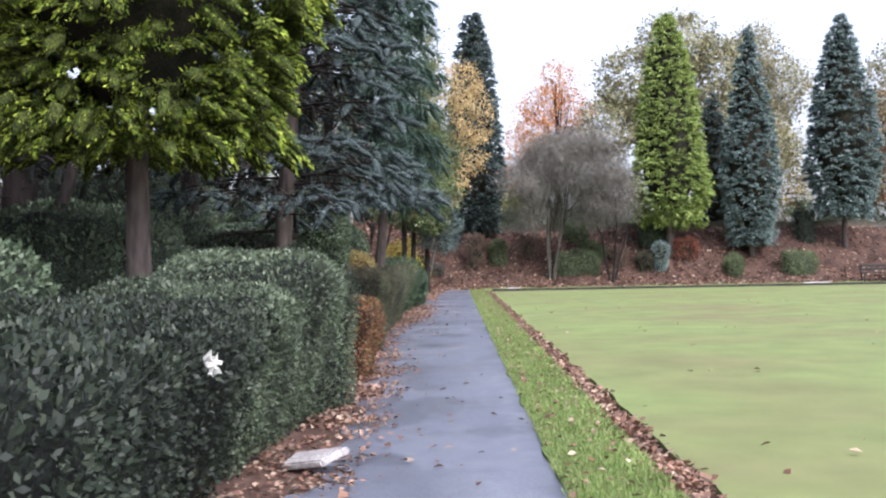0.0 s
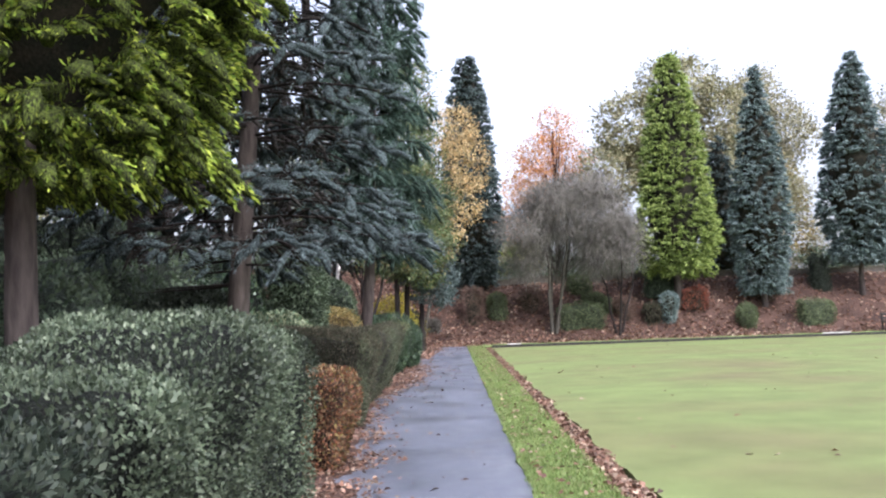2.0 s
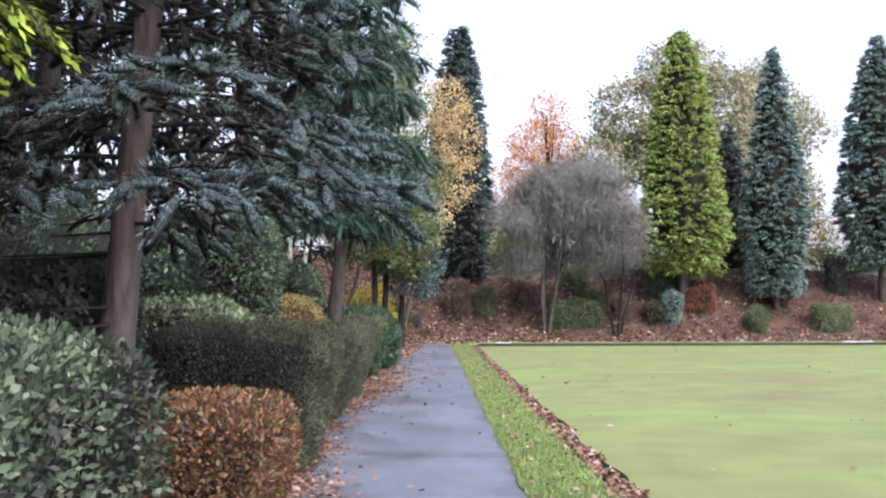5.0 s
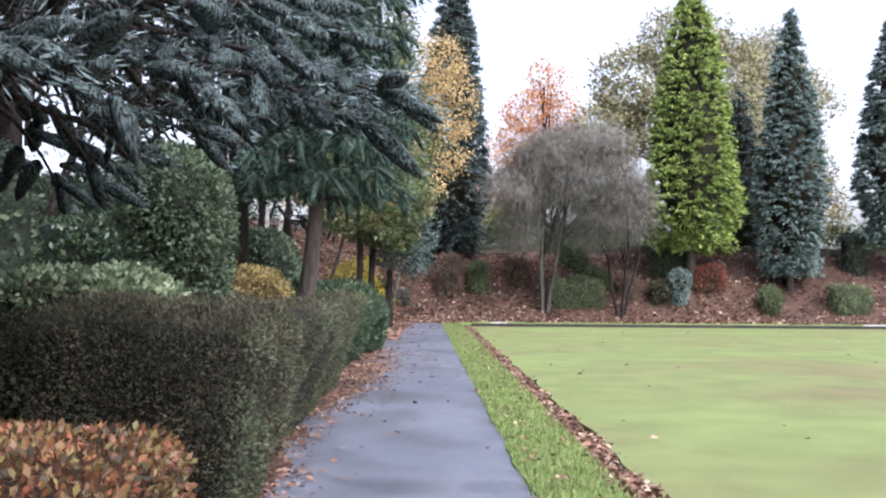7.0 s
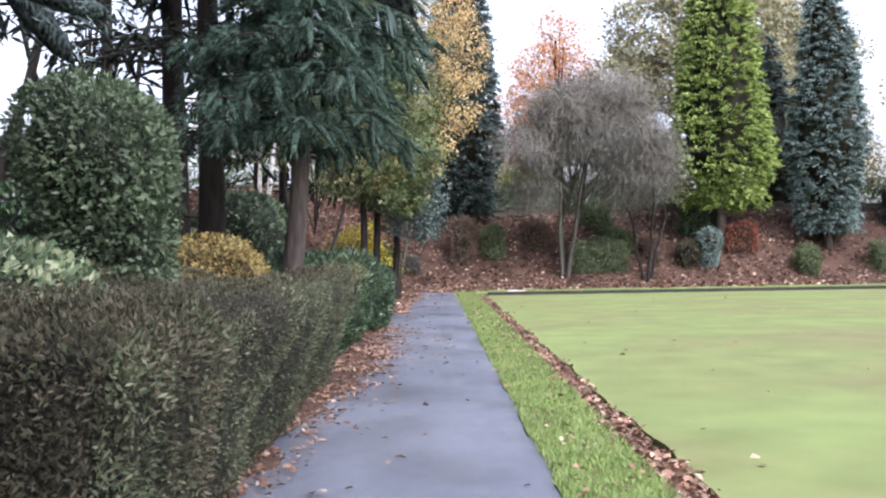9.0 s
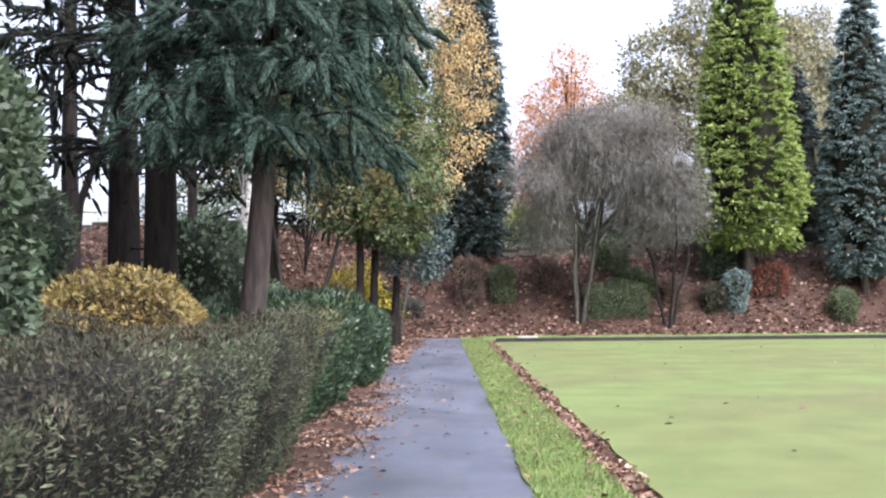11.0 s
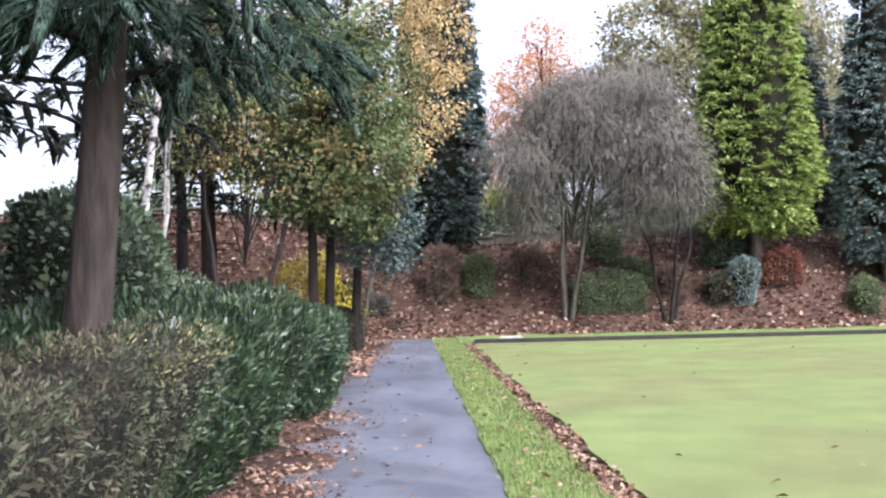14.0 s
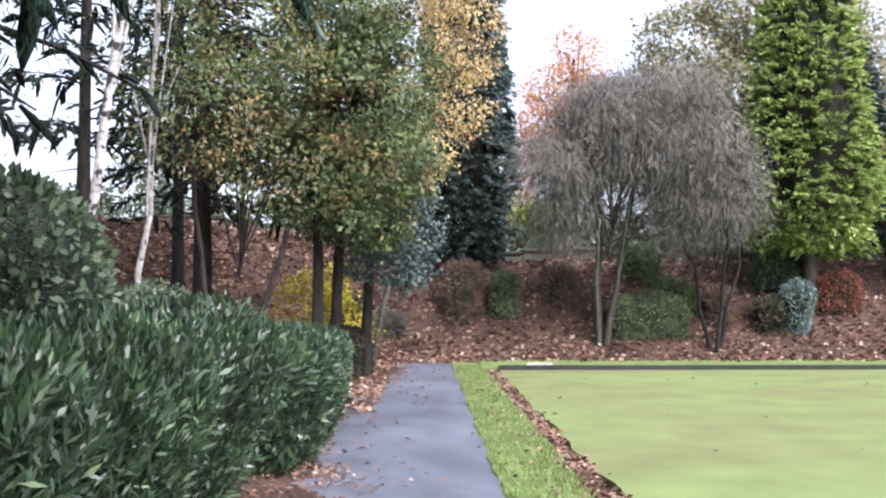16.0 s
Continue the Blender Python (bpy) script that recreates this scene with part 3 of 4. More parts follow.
def column(name, label, x, y, z0, z1, radius, material, n_cl, per, leaf, seed, trunk=0.16, group="", power=0.75, bark="bark", gz=None, droop=0.35, belly=0.2, tuft=0.26, ragged=0.12, pad=0.75, lift=0.35, long=1.35, flat=0.62):
    """An upright conifer: short trunk, near-black core painted as the shade between sprays, and tufts of flat sprays on
    a tapering, lumpy column.
    """
    r = np.random.default_rng(seed)
    gz = ground_z(x, y) if gz is None else gz
    ob = thing(name, label, "tree", x, y, gz - 0.05, group)
    z0, z1 = z0 - gz, z1 - gz

    def prof(t):
        return radius * np.minimum(1, (0.62 + 0.38 * np.minimum(t / belly, 1))) * np.power(np.clip(1 - np.maximum(t - belly, 0) / (1 - belly), 0, 1), power) + 0.05

    t = 1 - np.sqrt(r.random(n_cl)) * 0.999
    t = np.where(r.random(n_cl) < 0.35, r.random(n_cl), t)
    a = r.uniform(0, 6.283, n_cl)
    p = np.stack([np.cos(a), np.sin(a), 0 * a], -1)
    q = np.stack([p[:, 0], p[:, 1], t * 9], -1)
    rr = prof(t) * (1 + 0.10 * lumps(q, 2.2, seed) + 0.5 * ragged * r.normal(size=n_cl))
    under = r.random(n_cl) < 0.14
    t = np.where(under, r.uniform(-0.03, 0.05, n_cl), t)
    rr = np.where(under, rr * np.sqrt(r.uniform(0.02, 1, n_cl)), rr)
    c = p * rr[:, None]
    c[:, 2] = z0 + t * (z1 - z0)
    size = tuft * r.uniform(0.6, 1.25, n_cl) * np.where(under, 0.7, 1.0)
    way = p + np.array([0, 0, lift]) + r.normal(0, 0.42, (n_cl, 3))
    way[:, 2] -= np.where(under, 0.5, 0.0)
    base = c - unit(way) * (size * 0.55)[:, None]
    plumage(ob, material, *plumes(r, base, way, size * long, size * pad * 1.7, per, leaf, 0.3, droop, flat, 0.4))
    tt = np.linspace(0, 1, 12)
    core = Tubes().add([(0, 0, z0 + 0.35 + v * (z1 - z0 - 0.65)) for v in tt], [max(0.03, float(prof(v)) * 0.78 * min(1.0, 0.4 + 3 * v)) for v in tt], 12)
    link_mesh("inner_shade", core.mesh("inner_shade"), M["core"], ob, "near-black filler for the shade inside the crown", True)
    link_mesh("trunk", Tubes().add(trunk_line(0, 0, 0, z0 + 0.5, seed=seed, wob=0.01, n=5), [trunk * 1.3, trunk * 1.05, trunk, trunk * 0.95, trunk * 0.9], 10, 0.3).mesh("trunk"), M[bark], ob, "", True)
    return ob


def fan(r, o, az, ln, rise, droop, gap, stride, angle, twig, lay, loose):
    """The sprays that fill one bough: side limbs left and right along a bending main one, shorter to the tip, each set with short tufts. Gives roots, ways and lengths."""
    d = np.array([math.cos(az), math.sin(az), 0.0])
    sd = np.array([-d[1], d[0], 0.0])
    U, V, H = [0.96, 0.9], [0.0, 0.0], [0.0, 0.0]
    for hand in (-1, 1):
        for u in np.arange(0.2, 0.95, gap / ln):
            reach = 0.42 * ln * (1.05 - u) * r.uniform(0.7, 1.15) + 0.08
            v = np.arange(0.04, reach, stride) + r.uniform(0, 0.5 * stride)
            U += [u + r.normal(0, 0.02)] * len(v)
            V += list(v)
            H += [hand] * len(v)
    U, V, H = np.array(U), np.array(V), np.array(H)
    along, off = U * ln + V * math.cos(angle), H * V * math.sin(angle)
    f = along / ln
    root = o + d * along[:, None] + sd * off[:, None]
    root[:, 2] += rise * f - droop * f * f - 0.3 * V * V + r.normal(0, 0.03, len(U))
    way = d * (0.55 + 0.4 * (H == 0))[:, None] + sd * (H * 0.75)[:, None] + r.normal(0, loose, (len(U), 3))
    way[:, 2] += lay - 0.25 * f
    return root, way, twig * r.uniform(0.65, 1.3, len(U))


def bough_tree(name, label, x, y, z_low, z_top, radius, material, rows, around, seed, trunk=0.2, bark="bark", leaf=0.05, per=40, lean=(0, 0), droop=0.3, rise=0.15, group="", taper=0.75, dead=0, foot=0.0, gap=0.3, stride=0.2, angle=0.9, twig=0.3, girth=0.2, hang=0.25, lay=0.0, flat=0.7, aspect=0.2, splay=0.45, bare=0.0, loose=0.25, body=0.65, old=""):
    """A conifer with a bare lower trunk and whorls of boughs, each a fan of feathery sprays."""
    r = np.random.default_rng(seed)
    gz = ground_z(x, y)
    ob = thing(name, label, "tree", x, y, gz - 0.05, group)
    z_low, z_top = z_low - gz, z_top - gz
    h = [0, 0.25, 0.5, 0.8, 1.15, 1.6, 2.2, 3.2, 4.5, 6.0, 7.5, z_top]
    line = [(lean[0] * v / z_top - foot * math.exp(-v / 1.2), lean[1] * v / z_top + 0.02 * math.sin(2.3 * v + seed), v) for v in h]
    link_mesh("trunk", Tubes().add(line, [trunk * (1 + 0.75 * math.exp(-v / 0.75)) * (1 - 0.75 * v / z_top) + 0.012 for v in h], 14, 0.4).mesh("trunk"), M[bark], ob, "", True)
    tb = Tubes()
    roots, ways, sizes = [], [], []
    for i in range(rows):
        t = i / max(1, rows - 1)
        zz = z_low + (z_top - 0.4 - z_low) * t
        for k in range(around):
            ln = radius * (1 - taper * t) * r.uniform(0.68, 1.05)
            z = zz + r.normal(0, 0.12)
            o = np.array([lean[0] * z / z_top, lean[1] * z / z_top, z])
            az = 6.283 * (k + 0.5 * (i % 2)) / around + r.normal(0, 0.25)
            dr = droop * ln * r.uniform(0.6, 1.2)
            d = np.array([math.cos(az), math.sin(az), 0.0])
            tb.add([o + d * v * ln + np.array([0, 0, rise * ln * v - dr * v * v]) for v in (0, 0.25, 0.5, 0.75, 0.98)], [trunk * 0.16 * (1 - 0.85 * v) + 0.004 for v in (0, 0.25, 0.5, 0.75, 1)], 5)
            c, w, q = fan(r, o, az, ln, rise * ln, dr, gap, stride, angle, twig, lay, loose)
            keep = r.random(len(c)) > bare
            roots.append(c[keep])
            ways.append(w[keep])
            sizes.append(q[keep])
    for i in range(dead):
        zz = r.uniform(z_low * 0.55, z_low)
        a = r.uniform(0, 6.283)
        ln = r.uniform(0.4, 1.0)
        tb.add([(lean[0] * zz / z_top, lean[1] * zz / z_top, zz), (math.cos(a) * ln, math.sin(a) * ln, zz - 0.05 * ln)], [0.02, 0.005], 4)
    tagged(link_mesh("branchwork", tb.mesh("branchwork"), M["dark_bark"], ob, "", True), kind="stuff")
    size, root, way = np.concatenate(sizes), np.concatenate(roots), np.concatenate(ways)
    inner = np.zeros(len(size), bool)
    # sprays near the trunk: dry twigs, coloured dark for the shade in there
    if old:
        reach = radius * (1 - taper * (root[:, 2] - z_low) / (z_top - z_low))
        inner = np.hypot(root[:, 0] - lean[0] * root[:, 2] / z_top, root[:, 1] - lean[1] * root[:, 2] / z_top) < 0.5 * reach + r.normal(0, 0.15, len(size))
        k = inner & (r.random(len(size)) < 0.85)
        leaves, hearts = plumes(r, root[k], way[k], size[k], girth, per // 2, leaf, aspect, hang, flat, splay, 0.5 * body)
        tagged(link_mesh("old_shaded_twig", leaves_mesh("old_shaded_twig", *leaves), M[old], ob, "dry brown inner twigs, darkened for the crown's inner shade"), kind="stuff")
        tagged(link_mesh("old_shaded_spray", poly_mesh("old_shaded_spray", *hearts), M["spray_" + old], ob, "dry brown inner twigs, darkened for the crown's inner shade", True), kind="stuff")
    k = ~inner
    plumage(ob, material, *plumes(r, root[k], way[k], size[k], girth * np.sqrt(size[k] / twig), per, leaf, aspect, hang, flat, splay, body))
    return ob


def leafy_tree(name, label, x, y, blobs, material, per, leaf, seed, trunk=0.15, bark="dark_bark", n_cl=300, lean=(0, 0), stems=1, droop=0.2, group="", aspect=0.6, clump=0.28, fork=0.45, category="tree", shell=0.55, gz=None, extra=None, spread=0.25):
    """A broadleaf tree: stems with limbs out to the crown's lobes, and tufts of leaves over those lobes with gaps between. blobs: (x, y, z, rx, ry, rz) in the world."""
    r = np.random.default_rng(seed)
    gz = ground_z(x, y) if gz is None else gz
    ob = thing(name, label, category, x, y, gz - 0.05, group)
    B = np.array(blobs, float)
    B[:, :3] -= (x, y, gz - 0.05)
    top = B[:, 2].max()
    for s in range(stems):
        a = 6.283 * s / stems + 0.5
        sp = 0.0 if stems == 1 else 0.12
        line = trunk_line(sp * math.cos(a), sp * math.sin(a), 0, top, (lean[0] + (0 if stems == 1 else spread * top * math.cos(a)), lean[1] + (0 if stems == 1 else spread * top * math.sin(a))), 0.05, seed + s, 9)
        link_mesh("trunk", Tubes().add(line, [trunk * (1.3 if i == 0 else 1) * (1 - 0.09 * i) + 0.01 for i in range(9)], 8, 0.3).mesh("trunk"), M[bark], ob, "", True)
    for b in B:
        for _ in range(3):
            f = fork * r.uniform(0.8, 1.3)
            s = Vector((lean[0] * f, lean[1] * f, top * f))
            e = Vector(b[:3]) + Vector(r.normal(0, 0.35, 3) * b[3:])
            m = s.lerp(e, 0.5) + Vector((0, 0, 0.12 * (e - s).length)) + Vector(r.normal(0, 0.08, 3))
            link_mesh("limb", Tubes().add([s, m, e], [trunk * 0.42, trunk * 0.25, 0.012], 5).mesh("limb"), M[bark], ob, "", True)
    w = B[:, 3] * B[:, 4] + B[:, 4] * B[:, 5]
    k = r.choice(len(B), n_cl, p=w / w.sum())
    d = unit(r.normal(size=(n_cl, 3)))
    rad = np.power(r.uniform(shell, 1, n_cl), 0.5)
    q = d * (rad * (1 + 0.13 * lumps(d * 3, 2.0, seed)))[:, None]
    c = B[k, :3] + q * B[k, 3:]
    arrs = clumps(r, c, unit(d + np.array([0, 0, 0.15])), clump, per, leaf, aspect, 0.5, droop, 0.8, 0.7)
    crown = link_mesh("crown", leaves_mesh("crown", *arrs), M[material], ob)
    if extra:
        crown.data.materials.append(M[extra[0]])
        pick = np.repeat(r.random(n_cl) < extra[1], per)
        crown.data.polygons.foreach_set("material_index", pick.astype(np.int32))
    return ob


# ---- the hedge row beside the path ----
def sagging(p):
    """The near hedge dips towards one end and narrows to its foot."""
    p[:, 0] -= 0.25 * np.clip(0.5 - p[:, 2] / 1.1, 0, 1)
    p[:, 2] -= 0.12 * (1 - step(-2.5, 2.6, p[:, 1])) * np.clip(p[:, 2] / 1.2 + 0.5, 0, 1)
    return p


def stepped(p):
    """The privet overhangs its foot and stands a little lower where it meets the dark hedge."""
    p[:, 0] -= 0.35 * np.clip(0.5 - p[:, 2] / 1.4, 0, 1) * (1 - step(0.2, 2.0, p[:, 1]))
    p[:, 2] -= 0.17 * (1 - step(-1.4, 0.0, p[:, 1])) * np.clip(p[:, 2] / 1.2 + 0.5, 0, 1)
    return p


hedge("hedge", "dark overgrown evergreen hedge beside the path", -2.35, -0.92, -1.0, 6.4, 1.14, "dark_privet", 46000, 0.036, 10, 0.28, faces=(1, 1.1, 0.1, 1, 0.3), shag=0.09, bumps=0.16, waist=0.25, reshape=sagging)
hedge("hedge", "clipped grey-green privet hedge beside the path", -2.35, -0.86, 6.5, 10.5, 1.33, "privet", 48000, 0.03, 11, 0.3, faces=(1, 1.1, 0.1, 0.8, 0.7), shag=0.06, bumps=0.12, waist=0.2, reshape=stepped, slim=0.55)
hedge("copper_hedge", "low clipped copper-orange beech hedge", -2.4, -0.93, 12.35, 13.85, 0.82, "copper", 26000, 0.034, 12, 0.1, shag=0.06, bumps=0.07, waist=0.12)
hedge("hedge", "clipped conifer hedge with brown inner twigs", -2.55, -0.85, 15.8, 17.6, 1.2, "thuja_brown", 42000, 0.034, 13, 0.26, shag=0.06, slim=0.3, bumps=0.13, waist=0.4, side="thuja_side", faces=(1, 1, 0.05, 0.5, 1))
hedge("hedge", "clipped dull conifer hedge yellowing at one end", -2.7, -0.86, 17.9, 24.6, 1.17, "thuja_brown", 66000, 0.03, 14, 0.24, shag=0.06, slim=0.3, bumps=0.14, waist=0.45, tips="yellow_tip", side="thuja_side", faces=(1, 1, 0.05, 0.7, 0.7))
hedge("laurel_hedge", "glossy dark green rounded laurel hedge", -2.7, -1.04, 25.5, 30.6, 1.17, "laurel", 50000, 0.08, 15, 0.45, waist=0.42, shag=0.22, upward=0.8, slim=0.24, bumps=0.16, faces=(1, 1, 0.05, 0.3, 1))
hedge("laurel_hedge", "low dark green laurel hedge at the path's end", -2.8, -0.88, 31.0, 36.2, 1.05, "laurel", 15000, 0.1, 16, 0.35, shag=0.06, upward=0.7, slim=0.32)
hedge("shrub", "small olive shrub at the end of the path", -1.9, -1.0, 42.6, 44.0, 0.9, "thuja_brown", 5000, 0.06, 17, 0.35, category="shrub")

hedge("hedge", "low dark clipped hedge below the trees at the path's end", -2.7, -1.15, 37.0, 40.2, 0.95, "holly", 9000, 0.07, 18, 0.35, bumps=0.12, shag=0.07)
hedge("hedge", "dark rounded hedge behind the laurel", -4.4, -2.95, 35.6, 38.6, 1.5, "holly", 9000, 0.07, 19, 0.5, bumps=0.14, shag=0.07)

# ---- bushes behind the hedges ----
hedge("holly_bush", "tall rounded grey-green holly bush behind the hedge", -3.0, -1.95, 20.2, 21.3, 2.6, "holly", 24000, 0.062, 21, 0.5, slim=0.42, upward=0.1, category="bush", shag=0.12, bumps=0.2, waist=0.25)
hedge("yellow_bush", "low golden-yellow autumn shrub behind the hedge", -2.7, -1.75, 22.4, 24.5, 1.47, "yellow", 15000, 0.046, 22, 0.3, category="bush", shag=0.1, bumps=0.2)
hedge("bush", "pale yellow-green variegated bush behind the hedge", -3.2, -2.0, 17.4, 19.3, 1.45, "variegated", 11000, 0.06, 23, 0.4, category="bush")
for i, (x, y, w, d, h, m) in enumerate([(-4.6, 12.5, 3.0, 3.2, 1.9, "holly"), (-5.2, 16.5, 3.4, 3.4, 2.1, "holly"), (-2.95, 15.3, 1.1, 1.1, 1.8, "dark_needle"), (-6.4, 22.0, 3.5, 4.0, 2.5, "holly"), (-4.4, 8.2, 2.2, 2.8, 1.5, "holly"), (-7.6, 12.0, 3.0, 5.0, 2.8, "dark_needle"), (-5.2, 26.5, 2.4, 3.0, 2.2, "laurel"), (-3.25, 30.8, 1.5, 2.0, 2.45, "holly"), (-4.6, 34.5, 2.4, 2.2, 1.9, "laurel"), (-6.6, 30.5, 2.4, 4.0, 2.4, "holly")]):
    hedge("bush", "dark evergreen bush in the shade of the trees", x - w / 2, x + w / 2, y - d / 2, y + d / 2, h, m, 9000 if y < 20 else 5000, 0.07 if y < 20 else 0.1, 30 + i, min(w, d, h) * 0.42, category="bush", bumps=0.14, group="evergreen bushes", z0=0.0 if x > -5 else None)

# ---- trees on the hedge side ----
column("golden_cypress", "golden-green cypress with a bare brown trunk", -2.95, 10.4, 2.6, 8.0, 1.6, "gold", 1500, 40, 0.055, 41, 0.115, power=0.42, belly=0.3, tuft=0.21, ragged=0.14, droop=0.75, pad=0.68, lift=0.65, long=1.6, flat=0.9)
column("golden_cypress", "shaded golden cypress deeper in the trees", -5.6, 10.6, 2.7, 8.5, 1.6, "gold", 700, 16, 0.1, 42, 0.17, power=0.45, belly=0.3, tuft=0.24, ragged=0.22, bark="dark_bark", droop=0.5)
bough_tree("blue_spruce", "blue-grey spruce with a straight brown trunk", -2.42, 14.75, 2.38, 10.5, 2.12, "spruce_needle", 15, 9, 43, 0.115, "bark", 0.05, 44, lean=(0.9, 0.2), droop=0.24, rise=0.1, taper=0.66, dead=8, stride=0.25, twig=0.29, girth=0.24, hang=0.2, aspect=0.15, splay=0.85, loose=0.35, body=0.52, old="dry_shaded_needle")
bough_tree("spruce", "tall blue-green spruce with hanging boughs over the path", -1.68, 25.6, 2.85, 10.5, 1.6, "blue_green", 15, 9, 44, 0.112, "bark", 0.085, 64, lean=(0.45, 0.1), droop=0.3, rise=0.3, taper=0.5, foot=0.25, gap=0.3, stride=0.22, twig=0.27, girth=0.27, hang=0.6, lay=-0.05, flat=0.95, aspect=0.11, splay=0.6, loose=0.55, body=0.36)
for i, (x, y, lo, hi, rad, tr) in enumerate([(-3.85, 28.9, 3.3, 12, 2.3, 0.2), (-3.02, 27.4, 4.2, 12.5, 2.2, 0.18), (-7.5, 19.0, 3.3, 12, 3.2, 0.28), (-9.5, 26.5, 4.6, 13, 3.4, 0.28), (-6.9, 36.0, 4.1, 12, 2.2, 0.17), (-5.6, 40.5, 4.4, 12.5, 1.6, 0.12), (-4.1, 42.6, 3.2, 12, 1.8, 0.13), (-5.4, 46.5, 5.2, 12, 2.2, 0.14), (-11.0, 15.0, 4.2, 11, 3.2, 0.3), (-5.0, 21.0, 4.0, 12, 2.4, 0.2), (-4.2, 43.5, 4.2, 10.5, 2.0, 0.14), (-4.3, 18.0, 3.3, 11.5, 2.2, 0.15), (-5.6, 24.6, 4.3, 11.5, 2.3, 0.17), (-9.0, 9.5, 3.4, 11, 2.6, 0.2)]):
    near = x > -5.8 and y < 30
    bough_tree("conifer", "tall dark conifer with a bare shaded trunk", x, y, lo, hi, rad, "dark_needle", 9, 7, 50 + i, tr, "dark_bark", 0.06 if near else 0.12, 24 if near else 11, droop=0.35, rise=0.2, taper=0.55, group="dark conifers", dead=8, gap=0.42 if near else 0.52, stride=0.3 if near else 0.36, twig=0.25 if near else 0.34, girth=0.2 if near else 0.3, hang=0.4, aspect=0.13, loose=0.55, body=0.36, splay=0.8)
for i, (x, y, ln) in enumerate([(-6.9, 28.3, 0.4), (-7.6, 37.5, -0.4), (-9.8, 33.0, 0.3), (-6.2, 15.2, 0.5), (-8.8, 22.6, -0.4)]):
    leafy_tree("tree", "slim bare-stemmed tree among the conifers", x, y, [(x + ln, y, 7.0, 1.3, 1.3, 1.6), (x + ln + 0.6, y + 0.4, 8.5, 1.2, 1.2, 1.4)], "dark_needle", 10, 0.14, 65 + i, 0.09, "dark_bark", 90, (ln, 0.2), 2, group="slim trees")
leafy_tree("birch", "white-barked birch with a few yellowing leaves", -3.42, 32.6, [(-2.4, 32.6, 6.2, 1.0, 1.0, 1.3), (-2.4, 33.0, 7.8, 0.9, 0.9, 1.2)], "green_mixed", 12, 0.07, 71, 0.048, "birch_bark", 120, (1.2, 0.1), 1, group="birches", clump=0.25)
leafy_tree("birch", "slender grey-white birch below the bank", -4.4, 39.4, [(-4.0, 39.6, 5.5, 1.2, 1.1, 1.3), (-3.9, 39.4, 7.6, 1.1, 1.1, 1.4)], "green_mixed", 12, 0.08, 72, 0.05, "dull_birch", 160, (0.3, 0.1), 1, group="birches", clump=0.3)
leafy_tree("tree", "small tree with yellow-green leaves and crooked stems", -3.2, 40.6, [(-3.6, 40.4, 4.6, 1.5, 1.2, 1.1), (-2.5, 40.9, 3.9, 1.0, 1.0, 1.1), (-3.0, 40.4, 6.0, 1.4, 1.2, 1.1), (-2.3, 40.7, 5.2, 0.9, 0.9, 0.9)], "green_mixed", 26, 0.085, 73, 0.05, "dark_bark", 330, (0.5, 0.2), 2, clump=0.34, extra=("autumn_tint", 0.3), fork=0.35, droop=0.5)
leafy_tree("tree", "leafy green tree with orange-tinged outer leaves", -1.75, 42.0, [(-1.4, 42.0, 7.2, 1.4, 1.5, 1.9), (-1.0, 41.6, 5.2, 1.35, 1.4, 1.3), (-1.7, 42.4, 5.6, 1.5, 1.4, 1.7), (-0.6, 41.3, 3.9, 1.0, 1.0, 0.7), (-1.4, 42.2, 9.3, 1.1, 1.1, 1.4), (-1.9, 41.8, 3.7, 1.2, 1.1, 0.9), (-1.0, 41.5, 3.0, 0.9, 0.9, 0.6)], "green_mixed", 48, 0.1, 74, 0.1, "dark_bark", 800, (0.3, 0), 2, clump=0.34, spread=0.05, extra=("autumn_tint", 0.16), droop=0.5)
leafy_tree("evergreen_tree", "dark evergreen with low hanging foliage", -1.1, 42.9, [(-0.7, 42.6, 2.7, 1.1, 0.9, 0.95), (-0.9, 42.9, 3.6, 1.1, 1.0, 0.9), (-1.9, 43.2, 3.9, 0.9, 0.9, 1.3), (-0.45, 42.4, 2.4, 0.75, 0.8, 0.75), (-1.5, 43.3, 5.6, 1.0, 0.9, 1.3)], "slate_needle", 26, 0.11, 75, 0.1, "dark_bark", 420, (0.2, 0), 1, clump=0.25)
leafy_tree("birch", "golden birch with hanging amber leaves", -1.2, 47.6, [(0.9, 46.2, 7.4, 0.95, 0.9, 1.3), (0.8, 46.0, 6.0, 0.8, 0.8, 1.1), (0.5, 46.2, 8.7, 0.9, 0.9, 1.1), (-0.5, 46.2, 8.6, 1.0, 0.9, 1.2), (0.2, 46.1, 5.0, 0.6, 0.6, 0.8)], "birch_gold", 13, 0.095, 76, 0.06, "grey_bark", 470, (1.7, -1.2), 1, droop=0.9, group="birches", clump=0.28)
leafy_tree("yellow_bush", "bright yellow shrub under the trees by the bank", -2.2, 45.6, [(-2.6, 45.6, 1.3, 0.6, 0.6, 0.6), (-1.7, 45.4, 0.9, 0.6, 0.6, 0.5), (-2.1, 45.8, 1.8, 0.5, 0.5, 0.5)], "bright_yellow", 24, 0.09, 77, 0.03, "dark_bark", 130, category="bush", clump=0.25, fork=0.3)

